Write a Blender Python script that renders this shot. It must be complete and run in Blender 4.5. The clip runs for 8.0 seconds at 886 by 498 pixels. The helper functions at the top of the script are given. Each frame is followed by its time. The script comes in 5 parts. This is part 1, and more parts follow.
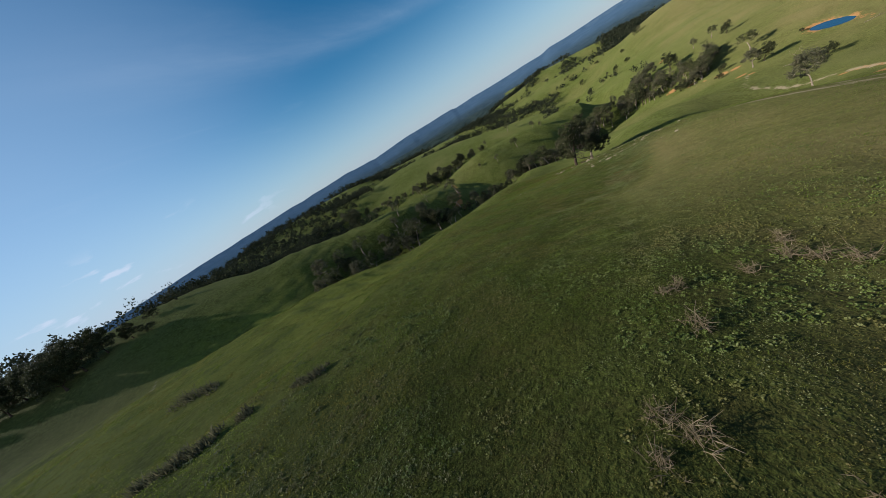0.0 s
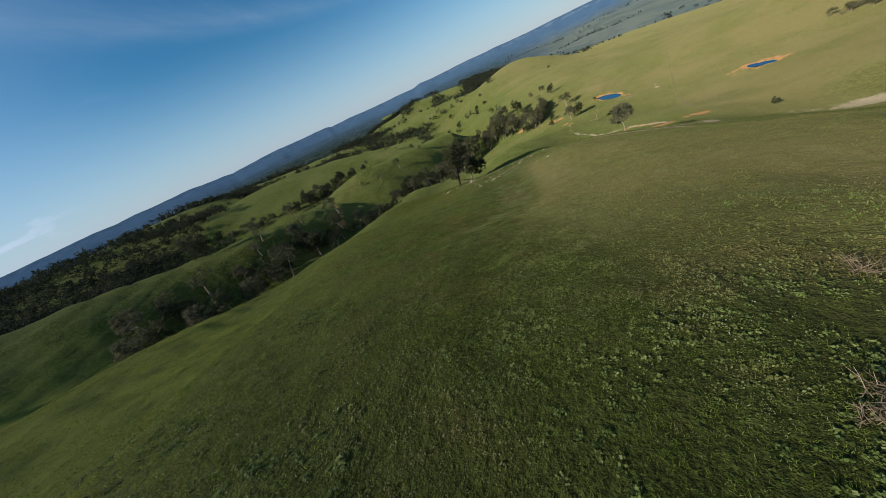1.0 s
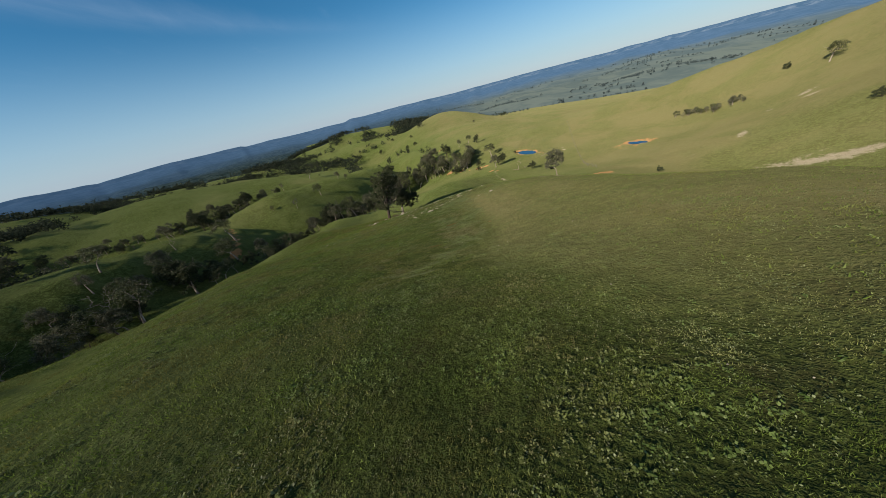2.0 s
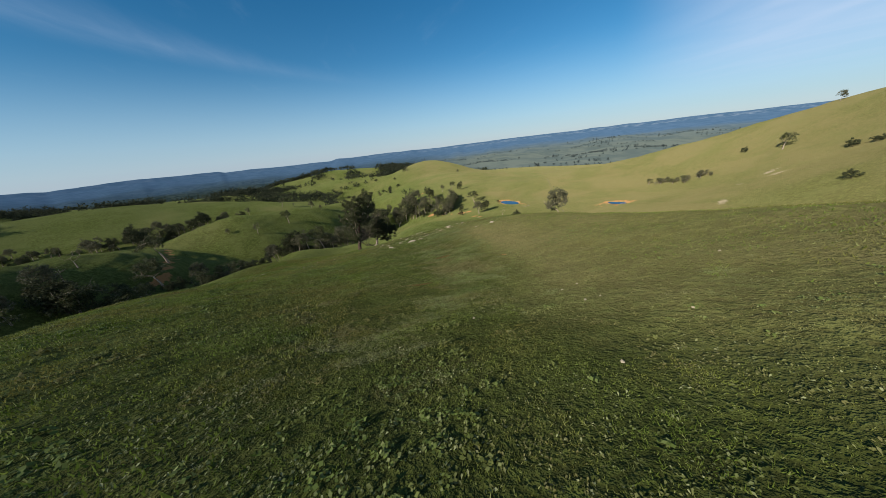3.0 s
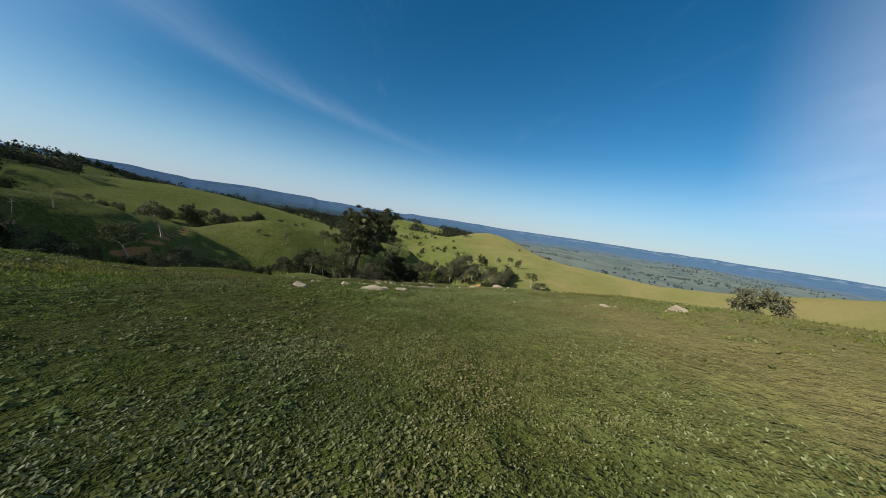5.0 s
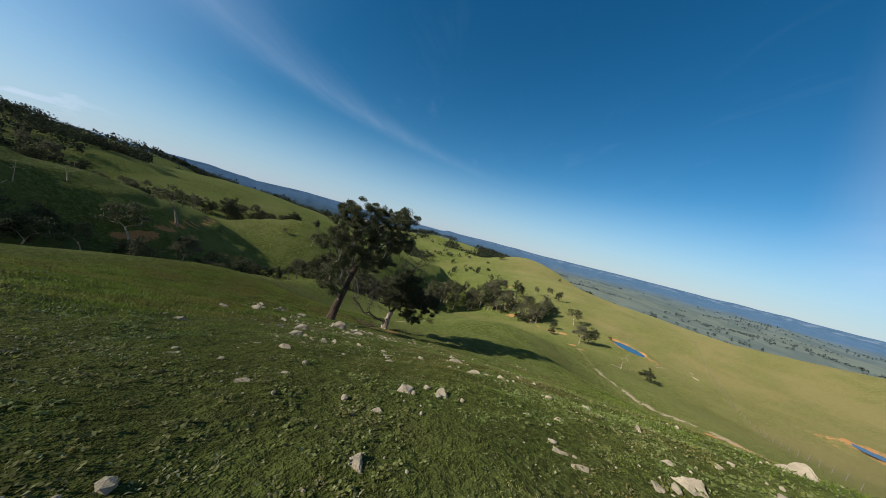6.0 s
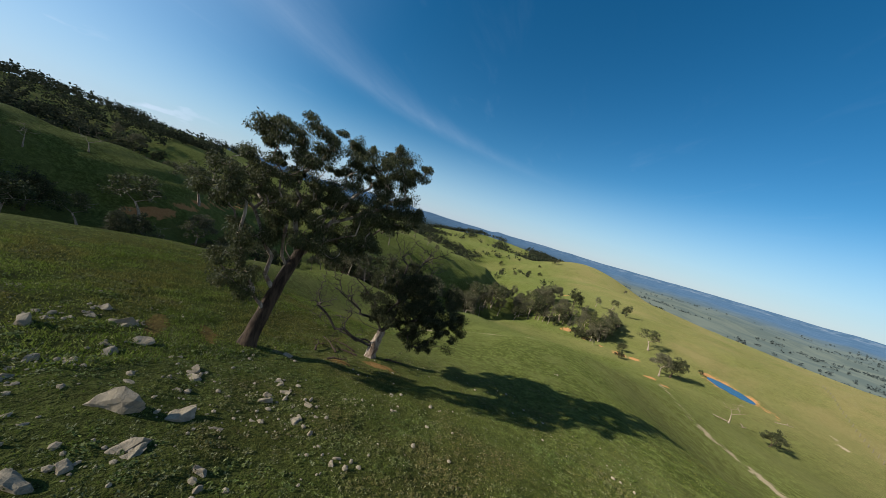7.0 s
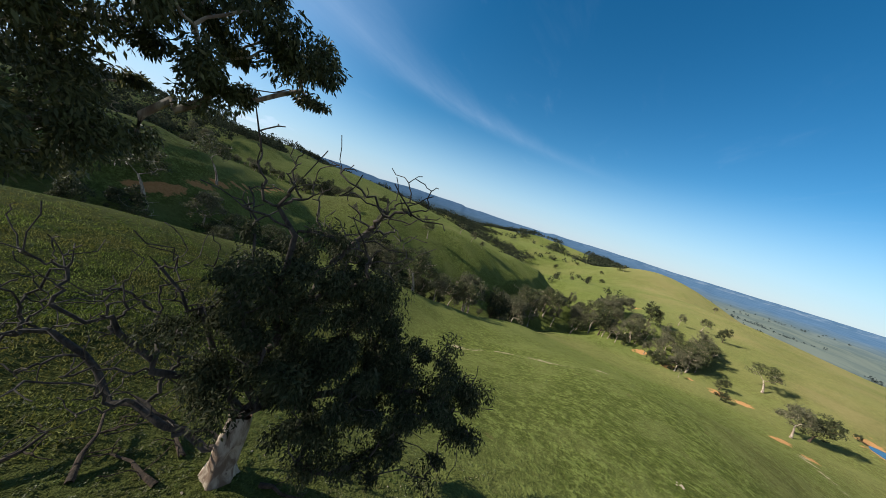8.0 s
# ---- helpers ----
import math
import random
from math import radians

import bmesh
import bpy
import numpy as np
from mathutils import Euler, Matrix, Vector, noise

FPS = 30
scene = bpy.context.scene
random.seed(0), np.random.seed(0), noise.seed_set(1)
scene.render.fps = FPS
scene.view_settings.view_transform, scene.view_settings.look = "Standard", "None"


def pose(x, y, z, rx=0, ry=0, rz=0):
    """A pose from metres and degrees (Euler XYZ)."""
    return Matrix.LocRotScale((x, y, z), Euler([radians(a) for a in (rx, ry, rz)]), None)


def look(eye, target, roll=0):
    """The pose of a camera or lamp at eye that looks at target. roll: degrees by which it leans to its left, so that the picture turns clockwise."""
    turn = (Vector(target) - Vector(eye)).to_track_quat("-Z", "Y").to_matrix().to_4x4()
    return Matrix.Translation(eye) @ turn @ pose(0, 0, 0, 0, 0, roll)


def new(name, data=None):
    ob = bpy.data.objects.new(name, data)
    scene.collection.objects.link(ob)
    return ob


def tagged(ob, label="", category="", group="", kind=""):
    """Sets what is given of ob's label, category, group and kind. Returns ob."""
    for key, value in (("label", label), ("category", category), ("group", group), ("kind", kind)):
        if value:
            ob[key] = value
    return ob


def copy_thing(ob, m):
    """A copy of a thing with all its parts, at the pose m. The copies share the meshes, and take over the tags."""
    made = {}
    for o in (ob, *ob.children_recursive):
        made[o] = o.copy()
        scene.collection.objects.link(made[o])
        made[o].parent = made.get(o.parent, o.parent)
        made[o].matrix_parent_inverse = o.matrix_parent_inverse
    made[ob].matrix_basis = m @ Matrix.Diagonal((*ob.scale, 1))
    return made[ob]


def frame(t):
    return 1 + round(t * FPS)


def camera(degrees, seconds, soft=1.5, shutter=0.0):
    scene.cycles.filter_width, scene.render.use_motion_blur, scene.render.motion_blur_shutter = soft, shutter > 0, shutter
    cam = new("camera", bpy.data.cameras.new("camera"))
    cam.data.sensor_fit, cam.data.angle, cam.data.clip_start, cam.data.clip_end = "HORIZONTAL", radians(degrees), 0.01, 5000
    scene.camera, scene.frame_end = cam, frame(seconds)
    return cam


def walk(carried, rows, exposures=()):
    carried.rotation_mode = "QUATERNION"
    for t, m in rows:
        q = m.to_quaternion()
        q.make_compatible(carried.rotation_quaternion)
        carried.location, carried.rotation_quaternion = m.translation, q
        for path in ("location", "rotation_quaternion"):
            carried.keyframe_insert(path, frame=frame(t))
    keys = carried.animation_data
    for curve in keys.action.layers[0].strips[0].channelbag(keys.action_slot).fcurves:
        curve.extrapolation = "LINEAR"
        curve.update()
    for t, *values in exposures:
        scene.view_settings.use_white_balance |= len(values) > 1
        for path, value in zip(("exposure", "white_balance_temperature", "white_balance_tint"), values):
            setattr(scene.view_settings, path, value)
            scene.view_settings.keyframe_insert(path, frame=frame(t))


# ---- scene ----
cam = camera(115.0, 8.0, soft=0.5, shutter=0.015)
PATH = [  # seconds, place, turn
    (0.00, 0.00, 0.00, 0.00, 64.07, 29.68, 24.19),
    (0.25, -1.48, 1.68, -0.34, 61.20, 28.10, 16.81),
    (0.50, -2.79, 3.53, -0.88, 59.20, 26.22, 10.38),
    (0.75, -3.92, 5.57, -1.61, 58.04, 24.03, 4.86),
    (1.00, -4.84, 7.82, -2.51, 57.63, 21.63, 0.14),
    (1.25, -5.53, 10.28, -3.55, 57.84, 19.09, -3.91),
    (1.50, -6.06, 12.93, -4.72, 58.59, 16.57, -7.32),
    (1.75, -6.47, 15.73, -6.01, 59.79, 14.21, -10.12),
    (2.00, -6.74, 18.59, -7.36, 61.31, 12.11, -12.28),
    (2.25, -6.86, 21.47, -8.77, 63.09, 10.29, -13.81),
    (2.50, -6.94, 24.40, -10.34, 65.22, 8.62, -14.73),
    (2.75, -6.95, 27.45, -12.03, 67.59, 7.07, -15.11),
    (3.00, -6.82, 30.67, -13.76, 70.06, 5.63, -15.01),
    (3.25, -6.48, 34.13, -15.46, 72.49, 4.31, -14.51),
    (3.50, -5.90, 37.84, -17.05, 74.79, 3.00, -13.54),
    (3.75, -5.17, 41.54, -18.48, 77.09, 1.35, -11.98),
    (4.00, -3.86, 45.04, -20.03, 79.43, -1.01, -10.36),
    (4.25, -2.04, 48.62, -21.34, 81.05, -3.32, -8.09),
    (4.50, -0.58, 52.20, -22.31, 82.83, -5.10, -5.85),
    (4.75, 0.18, 55.85, -22.95, 83.55, -7.07, -3.72),
    (5.00, 0.64, 59.48, -23.38, 83.89, -9.48, -1.60),
    (5.25, 0.81, 63.10, -23.68, 84.85, -11.69, 0.27),
    (5.50, 0.84, 66.90, -23.94, 85.83, -13.45, 2.04),
    (5.75, 0.90, 71.09, -24.22, 86.23, -14.48, 3.88),
    (6.00, 1.12, 75.76, -24.64, 85.98, -15.09, 5.99),
    (6.25, 1.26, 80.49, -25.16, 85.54, -15.82, 8.37),
    (6.50, 1.33, 85.07, -25.74, 84.74, -16.26, 10.92),
    (6.75, 1.50, 89.40, -26.36, 83.94, -16.65, 13.63),
    (7.00, 1.64, 93.64, -27.02, 83.16, -16.96, 16.47),
    (7.25, 1.58, 97.94, -27.69, 82.37, -17.13, 19.41),
    (7.50, 1.28, 102.29, -28.38, 81.54, -17.26, 22.28),
    (7.75, 0.75, 106.66, -29.11, 80.68, -17.46, 24.93),
    (8.00, -0.02, 111.05, -29.88, 79.78, -17.77, 27.34),
]
EXPOSURE = 0.41, 6020, 7
BRIGHTENING = [(0, -0.05), (2, -0.05), (4.5, 0.05), (6, 0.05), (7, 0.15), (8, 0.38)]
walk(cam, [(t, pose(*p)) for t, *p in PATH], [(t, EXPOSURE[0] + more, *EXPOSURE[1:]) for t, more in BRIGHTENING])

# ---- sky and sun ----
SUN_AZ, SUN_EL = 238.0, 28.0  # degrees clockwise from +y, and up

world = bpy.data.worlds.new("world")
scene.world = world
world.use_nodes = True


class Graph:
    """Short hand for node trees."""

    def __init__(self, tree):
        self.tree = tree

    def node(self, kind, **values):
        n = self.tree.nodes.new(kind)
        for key, value in values.items():
            setattr(n, key, value)
        return n

    def put(self, socket, value):
        if isinstance(value, bpy.types.NodeSocket):
            self.tree.links.new(value, socket)
        elif value is not None:
            socket.default_value = value

    def math(self, op, a, b=None, c=None, clamp=False):
        n = self.node("ShaderNodeMath", operation=op, use_clamp=clamp)
        for s, v in zip(n.inputs, (a, b, c)):
            self.put(s, v)
        return n.outputs[0]

    def ramp(self, fac, lo, hi, a=0.0, b=1.0):
        n = self.node("ShaderNodeMapRange", interpolation_type="SMOOTHSTEP")
        for s, v in zip(n.inputs, (fac, lo, hi, a, b)):
            self.put(s, v)
        return n.outputs[0]

    def noise(self, vector, scale, detail=4.0, rough=0.55, warp=0.0):
        n = self.node("ShaderNodeTexNoise")
        self.put(n.inputs["Vector"], vector)
        for key, v in (("Scale", scale), ("Detail", detail), ("Roughness", rough), ("Distortion", warp)):
            self.put(n.inputs[key], v)
        return n.outputs["Fac"]

    def mix(self, fac, a, b):
        n = self.node("ShaderNodeMix", data_type="RGBA")
        self.put(n.inputs["Factor"], fac)
        self.put(n.inputs["A"], a if isinstance(a, bpy.types.NodeSocket) else (*a, 1.0))
        self.put(n.inputs["B"], b if isinstance(b, bpy.types.NodeSocket) else (*b, 1.0))
        return n.outputs["Result"]

    def scaled(self, vector, factors, turn=0.0):
        n = self.node("ShaderNodeMapping")
        self.put(n.inputs["Vector"], vector)
        n.inputs["Scale"].default_value = factors
        n.inputs["Rotation"].default_value = (0, 0, turn)
        return n.outputs[0]


def sky_nodes():
    world.node_tree.nodes.clear()
    g = Graph(world.node_tree)
    sky = g.node("ShaderNodeTexSky", sky_type="NISHITA", sun_disc=False, sun_elevation=radians(SUN_EL), sun_rotation=radians(SUN_AZ))
    sky.altitude, sky.air_density, sky.dust_density, sky.ozone_density = SKY_LOOK
    way = g.node("ShaderNodeTexCoord").outputs["Generated"]
    split = g.node("ShaderNodeSeparateXYZ")
    g.put(split.inputs[0], way)
    dx, dy, dz = split.outputs
    up = g.math("MAXIMUM", dz, 0.04)
    u, v = g.math("DIVIDE", dx, up), g.math("DIVIDE", dy, up)  # places on a high flat layer
    flat = g.node("ShaderNodeCombineXYZ")
    g.put(flat.inputs[0], u)
    g.put(flat.inputs[1], v)
    wisp = g.noise(g.scaled(flat.outputs[0], (2.2, 0.7, 1), 0.3), 1.3, 6, 0.6, 0.6)
    fine = g.noise(g.scaled(flat.outputs[0], (5.0, 1.2, 1), 0.25), 1.0, 6, 0.65, 0.3)
    # a long bowed streak of cirrus
    bow = g.math("ADD", -1.95, g.math("MULTIPLY", 0.19, g.math("POWER", g.math("MAXIMUM", g.math("SUBTRACT", v, 1.6), 0.0), 2.0)))
    off = g.math("ABSOLUTE", g.math("SUBTRACT", u, bow))
    streak = g.math("MULTIPLY", g.ramp(g.math("ADD", off, g.math("MULTIPLY", g.math("SUBTRACT", fine, 0.5), 0.35)), -0.25, 0.62, 1.0, 0.0), g.ramp(v, 5.4, 3.0, 0.0, 1.0))
    streak = g.math("MULTIPLY", streak, g.ramp(v, 0.2, 1.4, 0.0, 1.0))
    streak = g.math("MULTIPLY", streak, g.ramp(wisp, 0.2, 0.8, 0.12, 0.24))
    # a broad soft sheet of cirrus on the other side
    aside = g.math("SUBTRACT", dx, g.math("MULTIPLY", dy, 0.85))
    east = g.math("MULTIPLY", g.ramp(aside, 0.06, 0.50, 0.0, 0.85), g.math("MULTIPLY", g.ramp(dz, 0.03, 0.16), g.ramp(dz, 0.85, 0.35)))
    soft = g.noise(g.scaled(flat.outputs[0], (0.9, 0.5, 1), 0.5), 1.0, 5, 0.5, 0.8)
    sheet = g.math("MULTIPLY", east, g.ramp(soft, 0.3, 0.7, 0.72, 1.0))
    haze = g.math("MULTIPLY", g.ramp(wisp, 0.55, 0.95, 0.0, 0.10), g.ramp(dz, 0.03, 0.3))
    cover = g.math("MAXIMUM", g.math("MAXIMUM", streak, sheet), haze, clamp=True)
    # small cumulus low over the sunward skyline
    low = g.noise(g.scaled(way, (9, 9, 34)), 1.0, 4, 0.5, 0.2)
    heap = g.math("MULTIPLY", g.ramp(low, 0.58, 0.66), g.math("MULTIPLY", g.ramp(dx, -0.80, -0.95), g.math("MULTIPLY", g.ramp(dz, 0.015, 0.04), g.ramp(dz, 0.16, 0.08))))
    cover = g.math("MAXIMUM", g.math("MULTIPLY", cover, 0.75), g.math("MULTIPLY", heap, 0.8))
    rich = g.node("ShaderNodeHueSaturation")
    rich.inputs["Hue"].default_value, rich.inputs["Saturation"].default_value = 0.492, 1.36
    g.put(rich.inputs["Color"], sky.outputs[0])
    veil = g.mix(g.ramp(dz, -0.02, 0.26, LOW_VEIL, 0.0), rich.outputs[0], HORIZON)  # pale air over the horizon
    # forward scattering: the sky pales towards the sun
    az, el = radians(SUN_AZ), radians(SUN_EL)
    toward = g.node("ShaderNodeVectorMath", operation="DOT_PRODUCT")
    g.put(toward.inputs[0], way)
    toward.inputs[1].default_value = (math.sin(az) * math.cos(el), math.cos(az) * math.cos(el), math.sin(el))
    veil = g.mix(g.math("MULTIPLY", g.ramp(toward.outputs["Value"], 0.2, 0.95, 0.0, AUREOLE[1]), g.ramp(dz, 0.75, 0.15, 0.25, 1.0)), veil, AUREOLE[0])
    tint = g.mix(cover, veil, CLOUD)
    back = g.node("ShaderNodeBackground")
    g.put(back.inputs[0], tint)
    back.inputs[1].default_value = SKY_STRENGTH
    g.put(g.node("ShaderNodeOutputWorld").inputs[0], back.outputs[0])


SKY_LOOK = (700.0, 1.0, 0.0, 2.0)  # altitude, air, dust, ozone
SKY_STRENGTH = 0.069
CLOUD = (7.2, 7.9, 9.4)
HORIZON, LOW_VEIL = (4.1, 5.5, 7.1), 0.75
AUREOLE = (5.4, 6.8, 8.9), 0.62
sky_nodes()

sun = new("sun", bpy.data.lights.new("sun", "SUN"))
sun.data.energy, sun.data.angle, sun.data.color = 5.0, radians(0.53), (1.0, 0.90, 0.74)
az, el = radians(SUN_AZ), radians(SUN_EL)
sun.matrix_world = look((300 * math.sin(az), 300 * math.cos(az), 300 * math.tan(el)), (0, 0, 0))

# ---- materials ----
def material(name, build):
    m = bpy.data.materials.new(name)
    m.use_nodes = True
    m.node_tree.nodes.clear()
    g = Graph(m.node_tree)
    shader = build(g)
    g.put(g.node("ShaderNodeOutputMaterial").inputs[0], shader)
    return m


def surface(g, colour, rough=0.8, bump=None, depth=0.05, spec=0.3, through_light=None, fuzz=None):
    p = g.node("ShaderNodeBsdfPrincipled")
    g.put(p.inputs["Base Color"], colour if isinstance(colour, bpy.types.NodeSocket) else (*colour, 1.0))
    g.put(p.inputs["Roughness"], rough)
    p.inputs["Specular IOR Level"].default_value = spec
    p.inputs["Diffuse Roughness"].default_value = 1.0
    if fuzz:
        p.inputs["Sheen Weight"].default_value, p.inputs["Sheen Roughness"].default_value = 0.12, 0.5
        p.inputs["Sheen Tint"].default_value = (*fuzz, 1.0)
    if bump is not None:
        b = g.node("ShaderNodeBump")
        b.inputs["Strength"].default_value = 1.0
        b.inputs["Distance"].default_value = depth
        g.put(b.inputs["Height"], bump)
        g.put(p.inputs["Normal"], b.outputs[0])
    if through_light is None:
        return p.outputs[0]
    t = g.node("ShaderNodeBsdfTranslucent")
    g.put(t.inputs[0], colour if isinstance(colour, bpy.types.NodeSocket) else (*colour, 1.0))
    mix = g.node("ShaderNodeMixShader")
    mix.inputs[0].default_value = through_light
    g.put(mix.inputs[1], p.outputs[0])
    g.put(mix.inputs[2], t.outputs[0])
    return mix.outputs[0]


def attribute(g, name):
    return g.node("ShaderNodeAttribute", attribute_name=name).outputs["Fac"]


def place(g):
    return g.node("ShaderNodeTexCoord").outputs["Object"]


def pasture(g):
    p = place(g)
    broad, mid = g.noise(p, 0.018, 3), g.noise(p, 0.11, 5, 0.6, 0.4)
    small, fine = g.noise(p, 0.9, 5, 0.65), g.noise(p, 7.0, 3, 0.7)
    c = g.mix(g.ramp(small, 0.38, 0.62), (0.062, 0.082, 0.014), (0.156, 0.182, 0.045))
    tuft = g.noise(p, 2.3, 4, 0.7, 0.3)
    # shaded gaps between tufts, painted as dark spots
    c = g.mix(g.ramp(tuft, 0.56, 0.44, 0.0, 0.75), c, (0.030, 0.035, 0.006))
    c = g.mix(g.ramp(mid, 0.45, 0.7, 0.0, 0.7), c, (0.128, 0.138, 0.042))
    c = g.mix(g.ramp(broad, 0.42, 0.68, 0.0, 0.55), c, (0.130, 0.140, 0.043))
    c = g.mix(g.ramp(fine, 0.45, 0.75, 0.0, 0.6), c, (0.150, 0.158, 0.052))
    c = g.mix(g.ramp(g.noise(p, 0.42, 5, 0.7), 0.62, 0.74, 0.0, 0.6), c, (0.115, 0.078, 0.035))
    # western slope: a yellower, lighter colour paints the sun shining through the grass
    backlit_mix = g.math("MULTIPLY", attribute(g, "backlit_tint"), g.ramp(g.noise(p, 0.16, 5, 0.65, 0.5), 0.34, 0.58, 0.1, 0.8))
    c = g.mix(backlit_mix, c, g.mix(small, (0.150, 0.178, 0.026), (0.250, 0.265, 0.050)))
    # dry grass; on the near flank this colour also paints the hotspot opposite the sun
    dry = g.math("MULTIPLY", attribute(g, "dry"), g.ramp(g.noise(p, 0.035, 5, 0.65, 0.6), 0.35, 0.62, 0.55, 1.0))
    c = g.mix(g.math("MULTIPLY", dry, 0.84), c, g.mix(small, (0.152, 0.124, 0.050), (0.228, 0.180, 0.084)))
    edge = g.math("ADD", attribute(g, "soil"), g.math("ADD", g.math("MULTIPLY", g.math("SUBTRACT", g.noise(p, 0.55, 6, 0.75), 0.5), 1.2), g.math("MULTIPLY", g.math("SUBTRACT", g.noise(p, 0.17, 4, 0.6, 0.8), 0.5), 1.3)))
    red = g.mix(g.noise(p, 2.5, 4), (0.30, 0.130, 0.048), (0.50, 0.27, 0.115))
    c = g.mix(g.ramp(edge, 0.42, 0.62), c, red)
    edge = g.math("ADD", attribute(g, "pale"), g.math("ADD", g.math("MULTIPLY", g.math("SUBTRACT", g.noise(p, 1.1, 6, 0.7), 0.5), 1.1), g.math("MULTIPLY", g.math("SUBTRACT", g.noise(p, 0.21, 4, 0.6, 0.8), 0.5), 1.5)))
    c = g.mix(g.ramp(edge, 0.40, 0.75, 0.0, 0.85), c, g.mix(small, (0.30, 0.22, 0.14), (0.43, 0.35, 0.26)))
    # near turf: dark clumps and grain paint in the shade between the plants
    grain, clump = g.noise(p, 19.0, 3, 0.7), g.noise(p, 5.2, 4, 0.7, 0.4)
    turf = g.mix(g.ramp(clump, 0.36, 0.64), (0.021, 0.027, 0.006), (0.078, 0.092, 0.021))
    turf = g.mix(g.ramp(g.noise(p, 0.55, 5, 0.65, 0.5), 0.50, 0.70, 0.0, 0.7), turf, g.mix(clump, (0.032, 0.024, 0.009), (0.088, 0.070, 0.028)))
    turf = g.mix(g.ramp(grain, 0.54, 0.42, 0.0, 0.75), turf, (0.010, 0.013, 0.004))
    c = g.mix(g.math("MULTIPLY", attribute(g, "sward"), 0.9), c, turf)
    # finer shaded gaps, painted in the same way
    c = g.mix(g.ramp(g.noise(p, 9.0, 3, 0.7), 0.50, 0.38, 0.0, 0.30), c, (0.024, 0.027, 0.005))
    relief = g.math("ADD", g.math("ADD", g.math("MULTIPLY", fine, 0.35), g.math("MULTIPLY", tuft, 0.8)), g.math("ADD", g.math("MULTIPLY", small, 0.8), g.math("MULTIPLY", clump, 0.5)))
    return surface(g, c, 0.95, relief, 0.42, 0.03, None, (0.38, 0.40, 0.12))


def leafy(dark, light, spot, gloss=0.55, through_light=0.25, scale=1.4, patch=None, spec=0.18):
    def build(g):
        info = g.node("ShaderNodeNewGeometry").outputs["Random Per Island"]
        p = place(g)
        c = g.mix(g.ramp(g.noise(p, scale, 4), 0.3, 0.7), dark, light)
        if patch:
            c = g.mix(g.ramp(g.noise(p, 0.16, 5, 0.65), 0.43, 0.62, 0.0, 0.7), c, patch)
        c = g.mix(g.ramp(info, 0.45, 0.0, 0.0, 0.6), c, tuple(0.35 * v for v in dark))
        c = g.mix(g.ramp(info, 0.75, 1.0, 0.0, 0.8), c, spot)
        return surface(g, c, gloss, None, 0, spec, through_light)
    return build


def bark(g):
    p = g.scaled(place(g), (5, 5, 0.8))
    n, streak = g.noise(p, 1.0, 6, 0.65, 0.5), g.noise(p, 4.0, 4, 0.6)
    c = g.mix(g.ramp(n, 0.35, 0.65), (0.034, 0.023, 0.016), (0.105, 0.070, 0.046))
    c = g.mix(g.ramp(streak, 0.55, 0.8, 0.0, 0.7), c, (0.045, 0.033, 0.026))
    return surface(g, c, 0.85, g.math("ADD", n, g.math("MULTIPLY", streak, 0.5)), 0.06, 0.2)


def pale_bark(g):
    p = g.scaled(place(g), (3, 3, 0.7))
    n = g.noise(p, 1.0, 6, 0.6, 0.8)
    c = g.mix(g.ramp(n, 0.35, 0.6), (0.46, 0.38, 0.29), (0.17, 0.115, 0.08))
    c = g.mix(g.ramp(g.noise(p, 3.0, 4), 0.6, 0.75), c, (0.13, 0.09, 0.07))
    return surface(g, c, 0.75, n, 0.04, 0.25)


def dead_bark(g):
    p = g.scaled(place(g), (4, 4, 1.2))
    n = g.noise(p, 1.0, 6, 0.65, 0.5)
    return surface(g, g.mix(g.ramp(n, 0.35, 0.65), (0.035, 0.028, 0.022), (0.10, 0.080, 0.064)), 0.85, n, 0.04, 0.2)


def granite(g):
    p = place(g)
    who = g.node("ShaderNodeObjectInfo").outputs["Random"]
    n, fine, lichen = g.noise(p, 3.0, 6, 0.65), g.noise(p, 28.0, 4, 0.7), g.noise(p, 5.5, 5, 0.7, 0.6)
    c = g.mix(g.ramp(n, 0.3, 0.7), (0.25, 0.200, 0.135), (0.48, 0.395, 0.285))
    c = g.mix(g.math("MULTIPLY", who, 0.45), c, (0.26, 0.225, 0.165))
    c = g.mix(g.ramp(fine, 0.55, 0.8, 0.0, 0.6), c, (0.20, 0.15, 0.12))
    c = g.mix(g.ramp(lichen, 0.58, 0.70, 0.0, 0.7), c, (0.13, 0.125, 0.10))
    return surface(g, c, 0.88, g.math("ADD", n, g.math("MULTIPLY", fine, 0.35)), 0.09, 0.2)


def water(g):
    p = g.node("ShaderNodeBsdfPrincipled")
    p.inputs["Base Color"].default_value = (0.010, 0.045, 0.090, 1)
    p.inputs["Roughness"].default_value = 0.06
    p.inputs["IOR"].default_value = 1.33
    b = g.node("ShaderNodeBump")
    b.inputs["Strength"].default_value, b.inputs["Distance"].default_value = 0.35, 0.05
    g.put(b.inputs["Height"], g.noise(place(g), 1.6, 4, 0.6))
    g.put(p.inputs["Normal"], b.outputs[0])
    return p.outputs[0]


